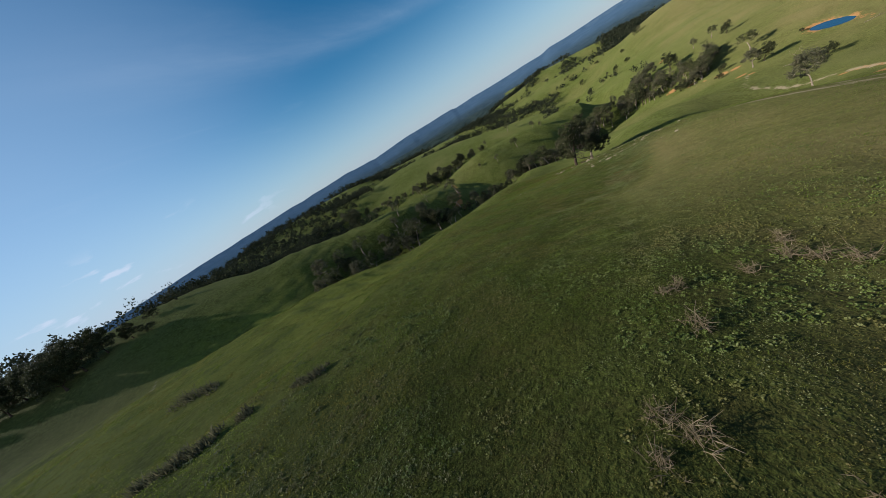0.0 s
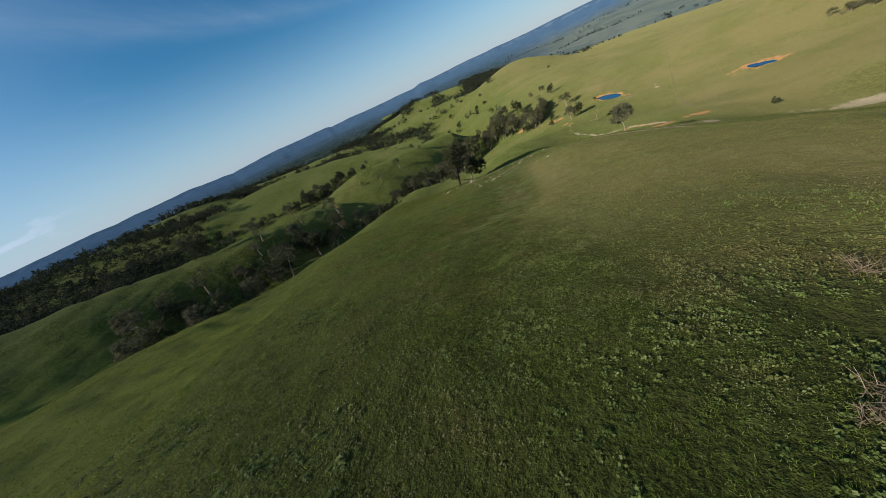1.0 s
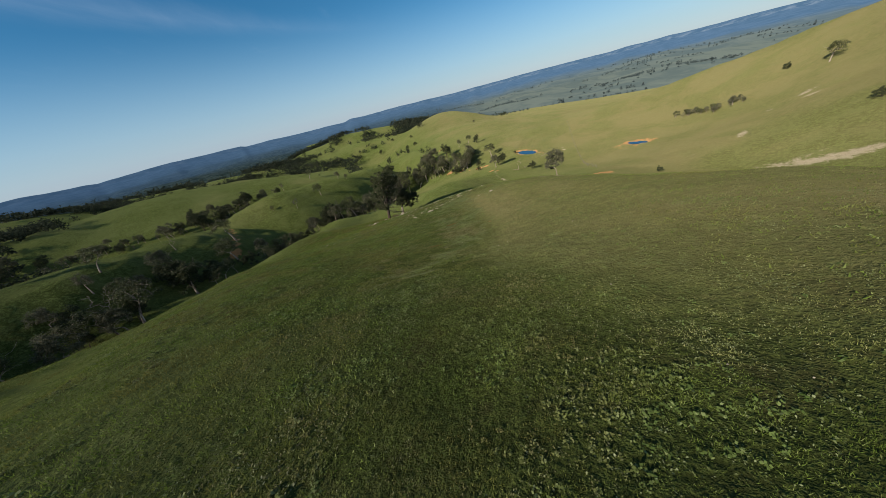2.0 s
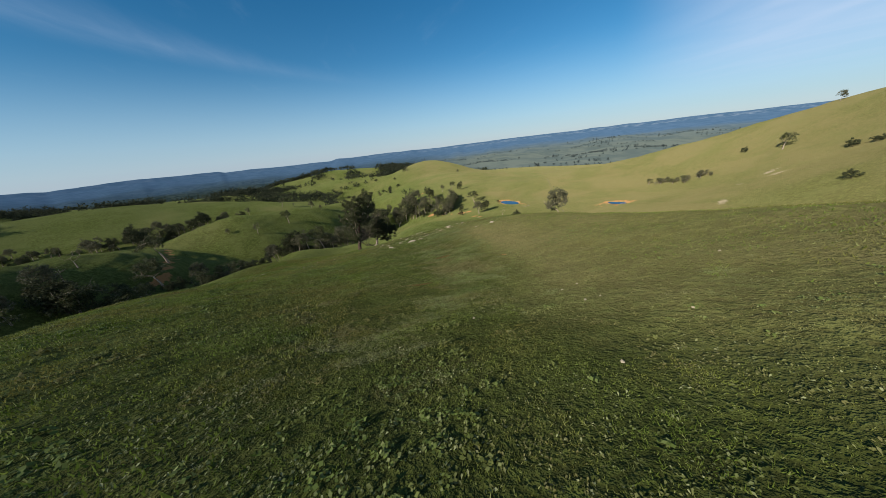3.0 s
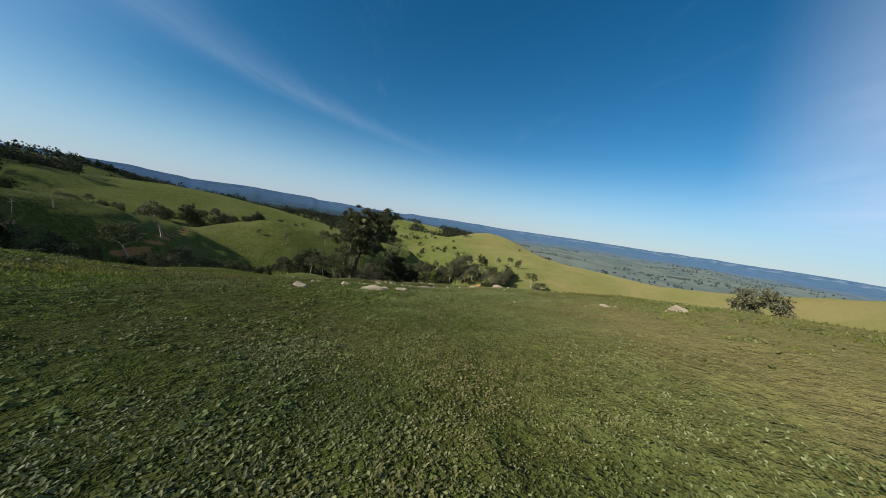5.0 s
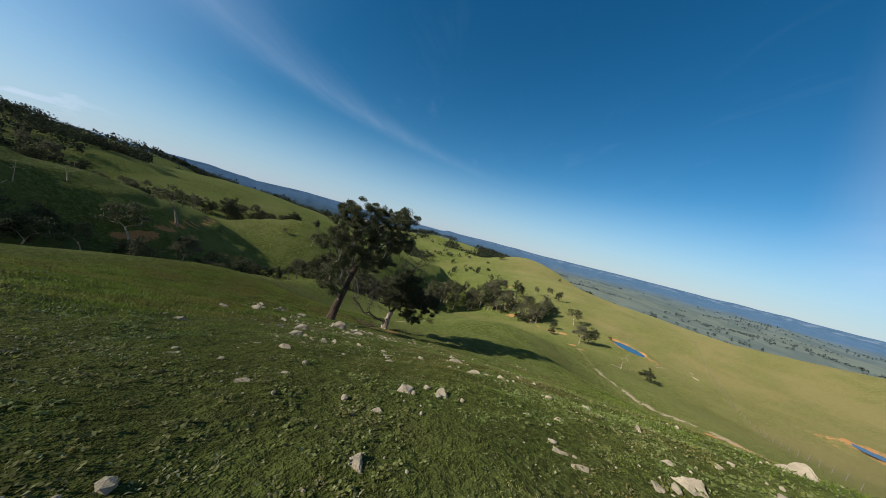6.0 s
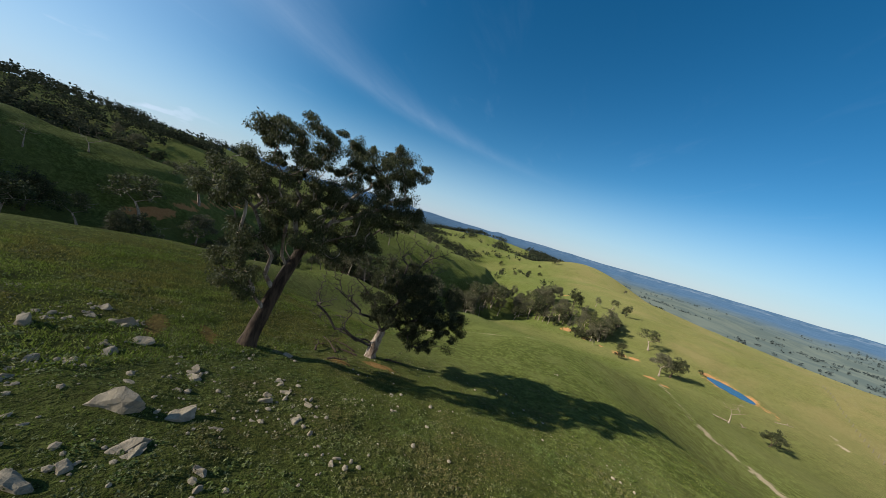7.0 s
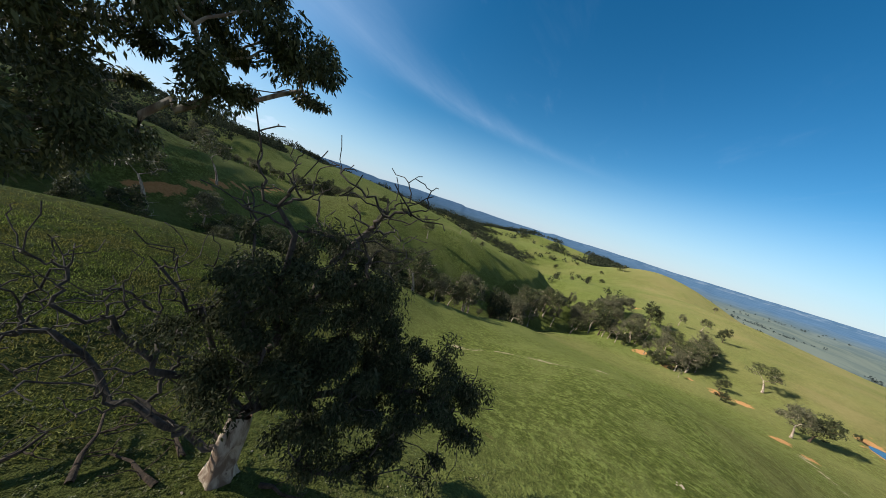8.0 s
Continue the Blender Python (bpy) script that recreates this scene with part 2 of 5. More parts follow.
def distant_range(g):
    p = place(g)
    n, cliff = g.noise(p, 0.012, 6, 0.65), g.noise(g.scaled(p, (0.012, 0.012, 0.004)), 1.0, 5, 0.7)
    # the haze of the distance is mixed into these colours as blue
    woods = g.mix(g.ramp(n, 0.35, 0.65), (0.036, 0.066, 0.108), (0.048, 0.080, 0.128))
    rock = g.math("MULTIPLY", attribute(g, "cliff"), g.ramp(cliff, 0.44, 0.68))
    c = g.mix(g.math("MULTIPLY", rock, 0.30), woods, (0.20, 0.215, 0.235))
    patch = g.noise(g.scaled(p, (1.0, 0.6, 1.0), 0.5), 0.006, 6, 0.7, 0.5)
    # field greens greyed and blued for the same haze
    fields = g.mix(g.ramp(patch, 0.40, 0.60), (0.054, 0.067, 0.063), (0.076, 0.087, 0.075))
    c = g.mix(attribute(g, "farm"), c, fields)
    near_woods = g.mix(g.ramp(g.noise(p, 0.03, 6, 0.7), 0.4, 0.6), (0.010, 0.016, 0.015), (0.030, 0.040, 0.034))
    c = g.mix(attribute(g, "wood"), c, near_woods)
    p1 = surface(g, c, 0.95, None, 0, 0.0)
    # an added faint glow in the same colours, for the light of the hazy air
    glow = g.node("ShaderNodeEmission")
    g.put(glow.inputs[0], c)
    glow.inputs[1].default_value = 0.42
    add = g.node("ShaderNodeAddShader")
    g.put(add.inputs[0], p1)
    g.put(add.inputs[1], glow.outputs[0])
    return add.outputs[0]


def weathered(g):
    n = g.noise(g.scaled(place(g), (12, 12, 2)), 1.0, 5, 0.6)
    return surface(g, g.mix(n, (0.10, 0.085, 0.07), (0.22, 0.19, 0.16)), 0.9, n, 0.01, 0.1)


PASTURE = material("pasture_grass", pasture)
HERB = material("broad_leaves", leafy((0.078, 0.094, 0.025), (0.168, 0.180, 0.062), (0.29, 0.30, 0.15), 0.5, 0.10, 0.5, (0.165, 0.122, 0.046), 0.16))
BLADE = material("grass_blades", leafy((0.090, 0.130, 0.017), (0.182, 0.228, 0.042), (0.28, 0.29, 0.11), 0.8, 0.34, 0.35, (0.180, 0.138, 0.042), 0.04))
GUM_LEAF = material("gum_leaves", leafy((0.048, 0.056, 0.022), (0.098, 0.104, 0.040), (0.18, 0.165, 0.072), 0.48, 0.24, 1.4, None, 0.16))
DARK_LEAF = material("dark_leaves", leafy((0.036, 0.044, 0.020), (0.068, 0.074, 0.034), (0.12, 0.11, 0.058), 0.6, 0.2, 1.4, None, 0.08))
DULL_LEAF = material("dull_leaves", leafy((0.092, 0.094, 0.052), (0.150, 0.140, 0.080), (0.24, 0.20, 0.125), 0.6, 0.28, 1.4, None, 0.12))
WOOD_LEAF = material("woodland_leaves", leafy((0.030, 0.040, 0.024), (0.064, 0.070, 0.042), (0.105, 0.10, 0.06), 0.95, 0.15, 0.03, None, 0.04))
TURF_LEAF = material("turf_leaves", leafy((0.066, 0.096, 0.020), (0.150, 0.186, 0.050), (0.23, 0.245, 0.10), 0.7, 0.08, 0.5, (0.150, 0.112, 0.042), 0.08))
# dry blades, lightened in colour for the hotspot opposite the sun
BRIGHT_DRY_BLADE = material("bright_dry_grass", leafy((0.190, 0.205, 0.052), (0.315, 0.312, 0.110), (0.42, 0.38, 0.19), 0.85, 0.15, 0.5, (0.240, 0.180, 0.070), 0.03))
POST_WOOD = material("weathered_posts", weathered)
STRAW = material("dead_stems", leafy((0.14, 0.105, 0.06), (0.27, 0.21, 0.135), (0.36, 0.29, 0.20), 0.8, 0.1))
BARK = material("gum_bark", bark)
PALE_BARK = material("pale_bark", pale_bark)
DEAD_BARK = material("dead_wood", dead_bark)
GRANITE = material("granite", granite)
WATER = material("dam_water", water)
# far trees: the haze in front of them is mixed into the leaf colours
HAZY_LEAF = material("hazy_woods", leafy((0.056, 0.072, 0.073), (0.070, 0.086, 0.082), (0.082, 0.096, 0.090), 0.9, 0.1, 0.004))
RANGE = material("distant_range", distant_range)

# ---- the lie of the land ----
# smooth landforms: x, y, radius, height
BROAD_HILLS = [
    (-480, 240, 170, 37.0), (-480, 480, 170, 43.3), (-480, 0, 170, 44.6), (-360, 720, 170, -32.4), (-360, 360, 170, 13.5),
    (-240, 480, 170, -26.4), (-120, 720, 170, 24.4), (0, 0, 380, 69.2), (0, -360, 170, 58.9), (120, 600, 170, 15.2),
]
HILLS_WEST = [
    (-240, 180, 85, -11.9), (-240, -120, 85, 18.5), (-240, 300, 85, 33.3), (-240, 60, 85, 20.3), (-240, 360, 85, -9.4),
    (-240, 0, 85, -0.3), (-180, 540, 85, -2.3), (-180, 0, 85, 13.9), (-180, 120, 85, -8.3), (-180, 360, 85, 15.4),
    (-180, 300, 85, -22.1), (-180, 420, 85, 24.7), (-120, 420, 85, -15.4), (-120, 540, 85, -8.5), (-60, 480, 85, -7.2),
    (-60, 600, 85, -13.0), (-60, 540, 85, -14.0), (0, -120, 85, 20.1),
]
HILLS_EAST = [
    (0, 180, 85, -22.4), (0, -180, 85, 14.6), (0, 300, 85, -16.8), (60, 540, 85, -2.3), (120, 420, 85, 12.7),
    (120, 600, 85, 30.4), (180, 360, 85, -4.5), (180, 180, 85, -22.2), (180, 540, 85, -9.0), (240, 60, 85, 19.1),
    (240, 300, 85, 2.0), (240, 240, 85, 12.7), (240, 420, 85, 6.6), (300, 60, 85, 16.1), (300, 120, 85, 18.1),
    (300, 180, 85, 21.3), (300, 540, 85, 3.0),
]
SPURS_WEST = [
    (-120, 0, 42, -2.5), (-120, 120, 42, 4.8), (-120, 240, 42, -3.1), (-120, 180, 42, 0.3), (-120, 60, 42, -2.3),
    (-90, 210, 42, 4.4), (-90, 30, 42, -2.4), (-90, 270, 42, 9.5), (-90, 300, 42, -0.6), (-90, 180, 42, -4.6),
    (-60, -60, 42, 3.0), (-60, 300, 42, 9.1), (-60, 90, 42, -12.2), (-60, 240, 42, 1.1), (-60, 150, 42, -5.9),
]
SPURS_EAST = [
    (-30, -60, 42, 4.5), (0, -60, 42, 5.7), (0, 240, 42, -4.2), (30, 270, 42, -4.5), (30, 300, 42, 6.4),
    (60, 240, 42, -5.6), (90, 150, 42, -6.2), (90, 30, 42, -8.4), (90, 180, 42, -6.1), (90, 90, 42, -16.9),
    (120, 60, 42, -7.3), (120, 30, 42, -0.2), (120, 180, 42, -3.0), (120, 240, 42, -5.3), (150, 120, 42, -4.2),
]
KNOLLS_WEST = [
    (-45, 165, 22, 5.9), (-45, 15, 22, 1.2), (-45, 150, 22, 3.3), (-45, 75, 22, 3.4), (-45, 90, 22, -1.0),
    (-45, 120, 22, 2.4), (-45, 45, 22, -2.7), (-30, 150, 22, -7.6), (-30, 45, 22, 2.0), (-30, -15, 22, 1.4),
    (-15, 135, 22, 0.3), (-15, 75, 22, -1.5), (-15, 105, 22, -1.3), (-15, 165, 22, -2.3), (0, 0, 22, 3.7),
    (0, 120, 22, -2.7),
]
KNOLLS_EAST = [
    (0, 60, 22, -2.3), (0, 45, 22, -3.0), (15, 165, 22, 2.4), (15, 30, 22, 2.5), (15, 75, 22, 1.3),
    (15, 105, 22, -2.1), (15, 135, 22, 0.6), (30, 90, 22, -2.2), (30, 165, 22, 2.3), (30, 15, 22, -2.5),
    (45, 120, 22, -1.8), (45, 60, 22, -4.1), (45, 105, 22, -1.8), (45, 30, 22, -0.9), (45, 135, 22, -3.6),
    (45, 150, 22, -4.7),
]
LANDFORMS = BROAD_HILLS + HILLS_WEST + HILLS_EAST + SPURS_WEST + SPURS_EAST + KNOLLS_WEST + KNOLLS_EAST


# crests of the western ridges: x, y, height; then how steep the two flanks fall and how round the crest is
RIDGES = [
    ([(-300, -70, 14), (-262, -37, 9), (-193, 18, -4), (-144, 65, -18.3), (-112, 104, -28.3), (-107, 140, -35.8), (-111, 165, -41.5), (-124, 184, -46.5)], 0.42, 0.76, 24),
    ([(-113, 198, -48), (-87, 219, -41), (-63, 250, -45.6), (-37, 296, -52.5), (-20, 330, -58)], 0.40, 0.72, 19),
    ([(-420, 245, -43), (-306, 306, -36), (-238, 337, -35.4), (-196, 362, -41), (-163, 383, -61), (-121, 408, -76)], 0.30, 0.22, 40),
]


FOREST_RIDGE = [(-560, 480, -38), (-492, 541, -45), (-417, 604, -56), (-361, 641, -60), (-274, 685, -65), (-219, 705, -70), (-180, 720, -82)]  # the wooded rise behind the western hill
FAR_SPUR = [(-290, 840, -96), (-205, 885, -62), (-104, 913, -47), (-40, 917, -49), (60, 930, -55), (180, 960, -66)]  # the wooded spur beyond the valley


def ridge_height(x, y, line, left, right, round_off):
    """The height of a ridge with that crest, over all the land."""
    top = np.full(np.broadcast(x, y).shape, -1e9)
    for (ax, ay, az), (bx, by, bz) in zip(line, line[1:]):
        size = math.hypot(bx - ax, by - ay)
        ex, ey = (bx - ax) / size, (by - ay) / size
        u = (x - ax) * ex + (y - ay) * ey
        off = (y - ay) * ex - (x - ax) * ey
        t = np.clip(u / size, 0, 1)
        d = np.hypot(off, u - t * size)
        fall = right + (left - right) * (0.5 + 0.5 * np.tanh(off / 12))
        h = az + t * (bz - az) - fall * (np.sqrt(d * d + round_off ** 2) - round_off)
        top = soft_max(top, h, 2.0)
    return top


def soft_max(a, b, k):
    return np.maximum(a, b) + k * np.log1p(np.exp(-np.clip(abs(a - b) / k, 0, 40))) * np.where(abs(a) + abs(b) < 1e6, 1, 0) - 0.35 * k * np.exp(-np.clip(abs(a - b) / k, 0, 40))


def ease(v, lo, hi):
    t = np.clip((v - lo) / (hi - lo), 0, 1)
    return t * t * (3 - 2 * t)


def value_noise(x, y, size, seed):
    """Smooth noise from 0 to 1 on a square lattice of that size in metres."""
    x, y = np.asarray(x, float) / size, np.asarray(y, float) / size
    i, j = np.floor(x), np.floor(y)
    a, b = x - i, y - j
    a, b = a * a * (3 - 2 * a), b * b * (3 - 2 * b)

    def corner(p, q):
        s = np.sin(p * 127.1 + q * 311.7 + seed * 74.7) * 43758.5453
        return s - np.floor(s)

    top = corner(i, j) * (1 - a) + corner(i + 1, j) * a
    low = corner(i, j + 1) * (1 - a) + corner(i + 1, j + 1) * a
    return top * (1 - b) + low * b


def ground_height(x, y):
    x, y = np.asarray(x, float), np.asarray(y, float)
    z = np.full(np.broadcast(x, y).shape, -85.0)
    for cx, cy, r, rise in LANDFORMS:
        z = z + rise * np.exp(-((x - cx) ** 2 + (y - cy) ** 2) / r ** 2)
    # west of the creek the land falls into gullies between long ridges
    west = np.interp(y, [p[1] for p in DIVIDE], [p[0] for p in DIVIDE]) - x
    basin = ease(west, 0, 26) * ease(x, -262, -212) * ease(y, 60, 120) * ease(y, 440, 390)
    z = z - basin * (9 + 6 * ease(y, 170, 230)) - 7 * ease(west, 60, 120) * ease(y, 255, 300) * ease(y, 460, 400) * ease(x, -420, -330) * (1 - basin)
    for line, left, right, round_off in RIDGES:
        h = ridge_height(x, y, line, left, right, round_off)
        z = z + ease(west, -6, 14) * (soft_max(z, h, 1.6) - z)
    spur = soft_max(ridge_height(x, y, FAR_SPUR, 0.30, 0.34, 30), ridge_height(x, y, FOREST_RIDGE, 0.16, 0.13, 60), 2.0)
    d = np.full(z.shape, 1e9)
    for (ax, ay), (bx, by) in zip(CREEK, CREEK[1:]):
        t = np.clip(((x - ax) * (bx - ax) + (y - ay) * (by - ay)) / ((bx - ax) ** 2 + (by - ay) ** 2), 0, 1)
        d = np.minimum(d, np.hypot(x - ax - t * (bx - ax), y - ay - t * (by - ay)))
    d = d + 5 * (value_noise(x, y, 15, 17) - 0.5)
    z = z - 9.0 * np.clip((y - 40) / 60, 0, 1) * np.exp(-((d / 12) ** 2))
    down = np.interp(y, [p[1] for p in BANK], [p[0] for p in BANK]) - x
    z = z - 2.8 * ease(down, -7, 7) * ease(down, 50, 12) * ease(y, 95, 60) * ease(y, -70, -40)
    e = np.full(z.shape, 1e9)
    for (ax, ay), (bx, by) in zip(TROUGH, TROUGH[1:]):
        t = np.clip(((x - ax) * (bx - ax) + (y - ay) * (by - ay)) / ((bx - ax) ** 2 + (by - ay) ** 2), 0, 1)
        e = np.minimum(e, np.hypot(x - ax - t * (bx - ax), y - ay - t * (by - ay)))
    z = z - 7.5 * np.exp(-((e / 19) ** 2)) * ease(y, 105, 75) * ease(y, -45, 0)
    away = np.hypot(x, y - 100)
    far = np.clip((away - 650) / 900, 0, 1)
    roll = value_noise(x, y, 420, 3) + 0.5 * value_noise(x, y, 190, 4) + 0.25 * value_noise(x, y, 80, 5) - 0.87
    z = soft_max(z + far * (roll * 40 - 75), spur, 2.0)
    hill = np.clip((away - 60) / 150, 0, 1)
    z = z + hill * (1 - far) * (value_noise(x, y, 26, 6) + 0.5 * value_noise(x, y, 11, 7) - 0.75) * 1.3
    z = z + np.clip((away - 35) / 40, 0, 1) * (1 - far) * (value_noise(x, y, 5.0, 8) - 0.5) * 0.45
    steep = np.clip((-58 - x) / 20, 0, 1) * np.clip((x + 180) / 40, 0, 1) * np.clip((y - 20) / 60, 0, 1) * np.clip((260 - y) / 60, 0, 1)
    z = z + steep * 0.30 * np.sin(z * 2.3 + 1.2 * value_noise(x, y, 30, 9))  # cattle terraces on the western slopes
    slip = ease(x, -112, -95) * ease(x, -30, -42) * ease(y, -60, -40) * ease(y, 85, 65)
    z = z + slip * ((value_noise(x, y, 9, 61) - 0.5) * 0.7 + (value_noise(x, y, 4.3, 62) - 0.5) * 0.55 + 0.16 * np.sin(z * 3.0 + 2.5 * value_noise(x, y, 22, 63)))  # slumps and cattle pads above the creek
    z = z + (value_noise(x, y, 7, 1) - 0.5) * 0.30 + (value_noise(x, y, 2.1, 2) - 0.5) * 0.12
    close = np.clip((30 - abs(x + 3)) / 8, 0, 1) * np.clip((134 - y) / 12, 0, 1) * np.clip((y + 14) / 8, 0, 1)
    close = close * (1 - 0.75 * ease(x, 0, 5) * ease(y, 84, 76) * ease(y, 20, 30))
    z = z + close * ((value_noise(x, y, 1.15, 40) - 0.5) * (0.13 + 0.09 * np.clip((y - 70) / 10, 0, 1)) + (value_noise(x * 0.8 + y * 0.6, y * 0.8 - x * 0.6, 1.7, 41) - 0.5) * 0.10)  # hummocks
    for dx, dy, rx, ry, level, turn in DAMS:
        u, v = turned(x - dx, y - dy, turn)
        d = np.sqrt((u / rx) ** 2 + (v / ry) ** 2)
        bank = np.where(d < 1.0, level - 1.4 * (1 - d) - 0.05, level + 0.55 * np.clip((d - 1) / 0.25, 0, 1))
        hold = np.clip((2.1 - d) / 0.85, 0, 1)
        hold = hold * hold * (3 - 2 * hold)
        z = z * (1 - hold) + bank * hold
    return z


# the line between the near hill and the western ridges
DIVIDE = [(-190, -120), (-150, -40), (-126, 10), (-112, 42), (-96, 75), (-84, 100), (-70, 125), (-63, 150), (-52, 172), (-36, 195), (-21, 222), (-12, 258), (-2, 300), (-10, 345), (-60, 430)]
# a steeper bank on the flank of the near hill
BANK = [(-30, -60), (-33, -15), (-34, 15), (-38, 40), (-46, 65), (-55, 92)]
# the head of the creek, a broad trough under the western ridge
TROUGH = [(-150, -60), (-140, -15), (-124, 15), (-110, 45), (-98, 72), (-88, 100)]
# the creek that drains the gullies
CREEK = [(-112, 42), (-96, 75), (-84, 100), (-70, 125), (-63, 150), (-52, 172), (-36, 195), (-21, 222), (-4, 258), (22, 292), (8, 345), (-35, 420)]


def turned(x, y, degrees):
    c, s = math.cos(radians(degrees)), math.sin(radians(degrees))
    return x * c + y * s, -x * s + y * c


# dams: x, y, half length, half width, water level, turn
DAMS = [(98, 234, 9.2, 5.2, -60.6, 103), (141, 174, 5.5, 3.2, -57.6, 125)]


def height_at(x, y):
    return float(ground_height(np.array([x]), np.array([y]))[0])


def spread_lines(lo, hi, step, lo_mid, hi_mid, lo_end, hi_end, grow):
    """Coordinates that lie close from lo to hi, wider up to the middle limits, and ever wider to both ends."""
    inner = list(np.arange(lo, hi, step))
    up, s = [inner[-1]], step
    while up[-1] < hi_end:
        s = min(s * grow, 1.9 if up[-1] < hi_mid else 180)
        up.append(up[-1] + s)
    down, s = [inner[0]], step
    while down[-1] > lo_end:
        s = min(s * grow, 1.9 if down[-1] > lo_mid else 180)
        down.append(down[-1] - s)
    return np.array(down[:0:-1] + inner + up[1:])


def blot(x, y, spots):
    """How far into any of the bare patches (x, y, half length, half width, turn) a place lies, 0 to 1."""
    out = np.zeros_like(x)
    for cx, cy, rx, ry, turn in spots:
        u, v = turned(x - cx, y - cy, turn)
        out = np.maximum(out, np.clip(1.05 - 0.5 * np.sqrt((u / rx) ** 2 + (v / ry) ** 2), 0, 1))
    return out


def trail(x, y, line, half):
    out = np.zeros_like(x)
    for (ax, ay), (bx, by) in zip(line, line[1:]):
        t = np.clip(((x - ax) * (bx - ax) + (y - ay) * (by - ay)) / ((bx - ax) ** 2 + (by - ay) ** 2), 0, 1)
        d = np.hypot(x - ax - t * (bx - ax), y - ay - t * (by - ay))
        out = np.maximum(out, np.clip(1.2 - 0.6 * d / half, 0, 1))
    return out


RED_NEAR = [(57, 110, 6, 1.8, 30), (73, 117, 4, 1.6, 10), (-8.2, 111.6, 1.3, 0.6, 20), (-6.4, 114.6, 1.4, 0.5, 20), (-16.4, 104.8, 2.0, 0.36, -35), (-14.2, 106.2, 1.5, 0.3, -30), (-4.4, 48.8, 0.6, 0.35, 0), (-5.3, 49.1, 0.3, 0.2, 0), (-1.5, 48.7, 0.2, 0.14, 0), (3.8, 52.6, 0.35, 0.18, 0),
            (-0.5, 58.7, 0.8, 0.4, 0)]
RED_SOIL = RED_NEAR + [(59.6, 241, 3.0, 2.4, 116), (65, 239, 2.6, 1.8, 90), (58, 208, 2.6, 1.6, 60), (60, 202, 2.4, 1.2, 80), (40, 263, 3.2, 1.7, 20), (49, 256, 3.0, 1.8, 40), (53, 248, 1.8, 1.2, 120), (48, 345, 3.6, 1.8, 20),
            (98, 234, 9.8, 5.6, 103), (141, 174, 8.5, 5.5, 125)]
PALE_SOIL = [(24, 70, 7, 1.0, -25), (33, 68, 6, 0.9, -30), (50, 81, 8, 1.4, 60), (98, 88, 15, 3.2, -25), (112, 78, 9, 2.6, -50), (40, 77, 10, 1.3, 30), (-10.4, 108.5, 1.3, 0.3, 0),
             (174, 122, 8, 1.6, 40), (166, 129, 4, 1.4, 40), (232, 185, 4, 1.6, 60), (131, 113, 4, 1.2, 30), (118, 216, 5, 0.8, 70)]
RED_TRACK = [(-79.6, 134), (-80, 142), (-82, 148), (-86, 158.7), (-93, 169), (-99, 179)]
BARE_TRACK = [(61.5, 140), (63.2, 135), (63.4, 128), (62.6, 119)]
PADS = [[(63, 116), (63.5, 130), (63.5, 137), (62, 142.8), (59, 145.9), (55.6, 148.3), (53.6, 152.7), (52.5, 157.1), (50.3, 162.2), (48.6, 167), (49.6, 174), (54, 186), (58.5, 202)], [(-14, 159), (-4, 164), (5, 164), (11, 167)], [(-128, 8), (-104, -8)]]


def flank(y):
    """Where the green crest gives way to the eastern flank, coloured paler for the sun's hotspot."""
    return np.interp(y, [14, 24, 36, 41, 45, 50, 60], [-1.5, -2.5, -4.0, -3.5, -1.5, 0.5, 1.5])


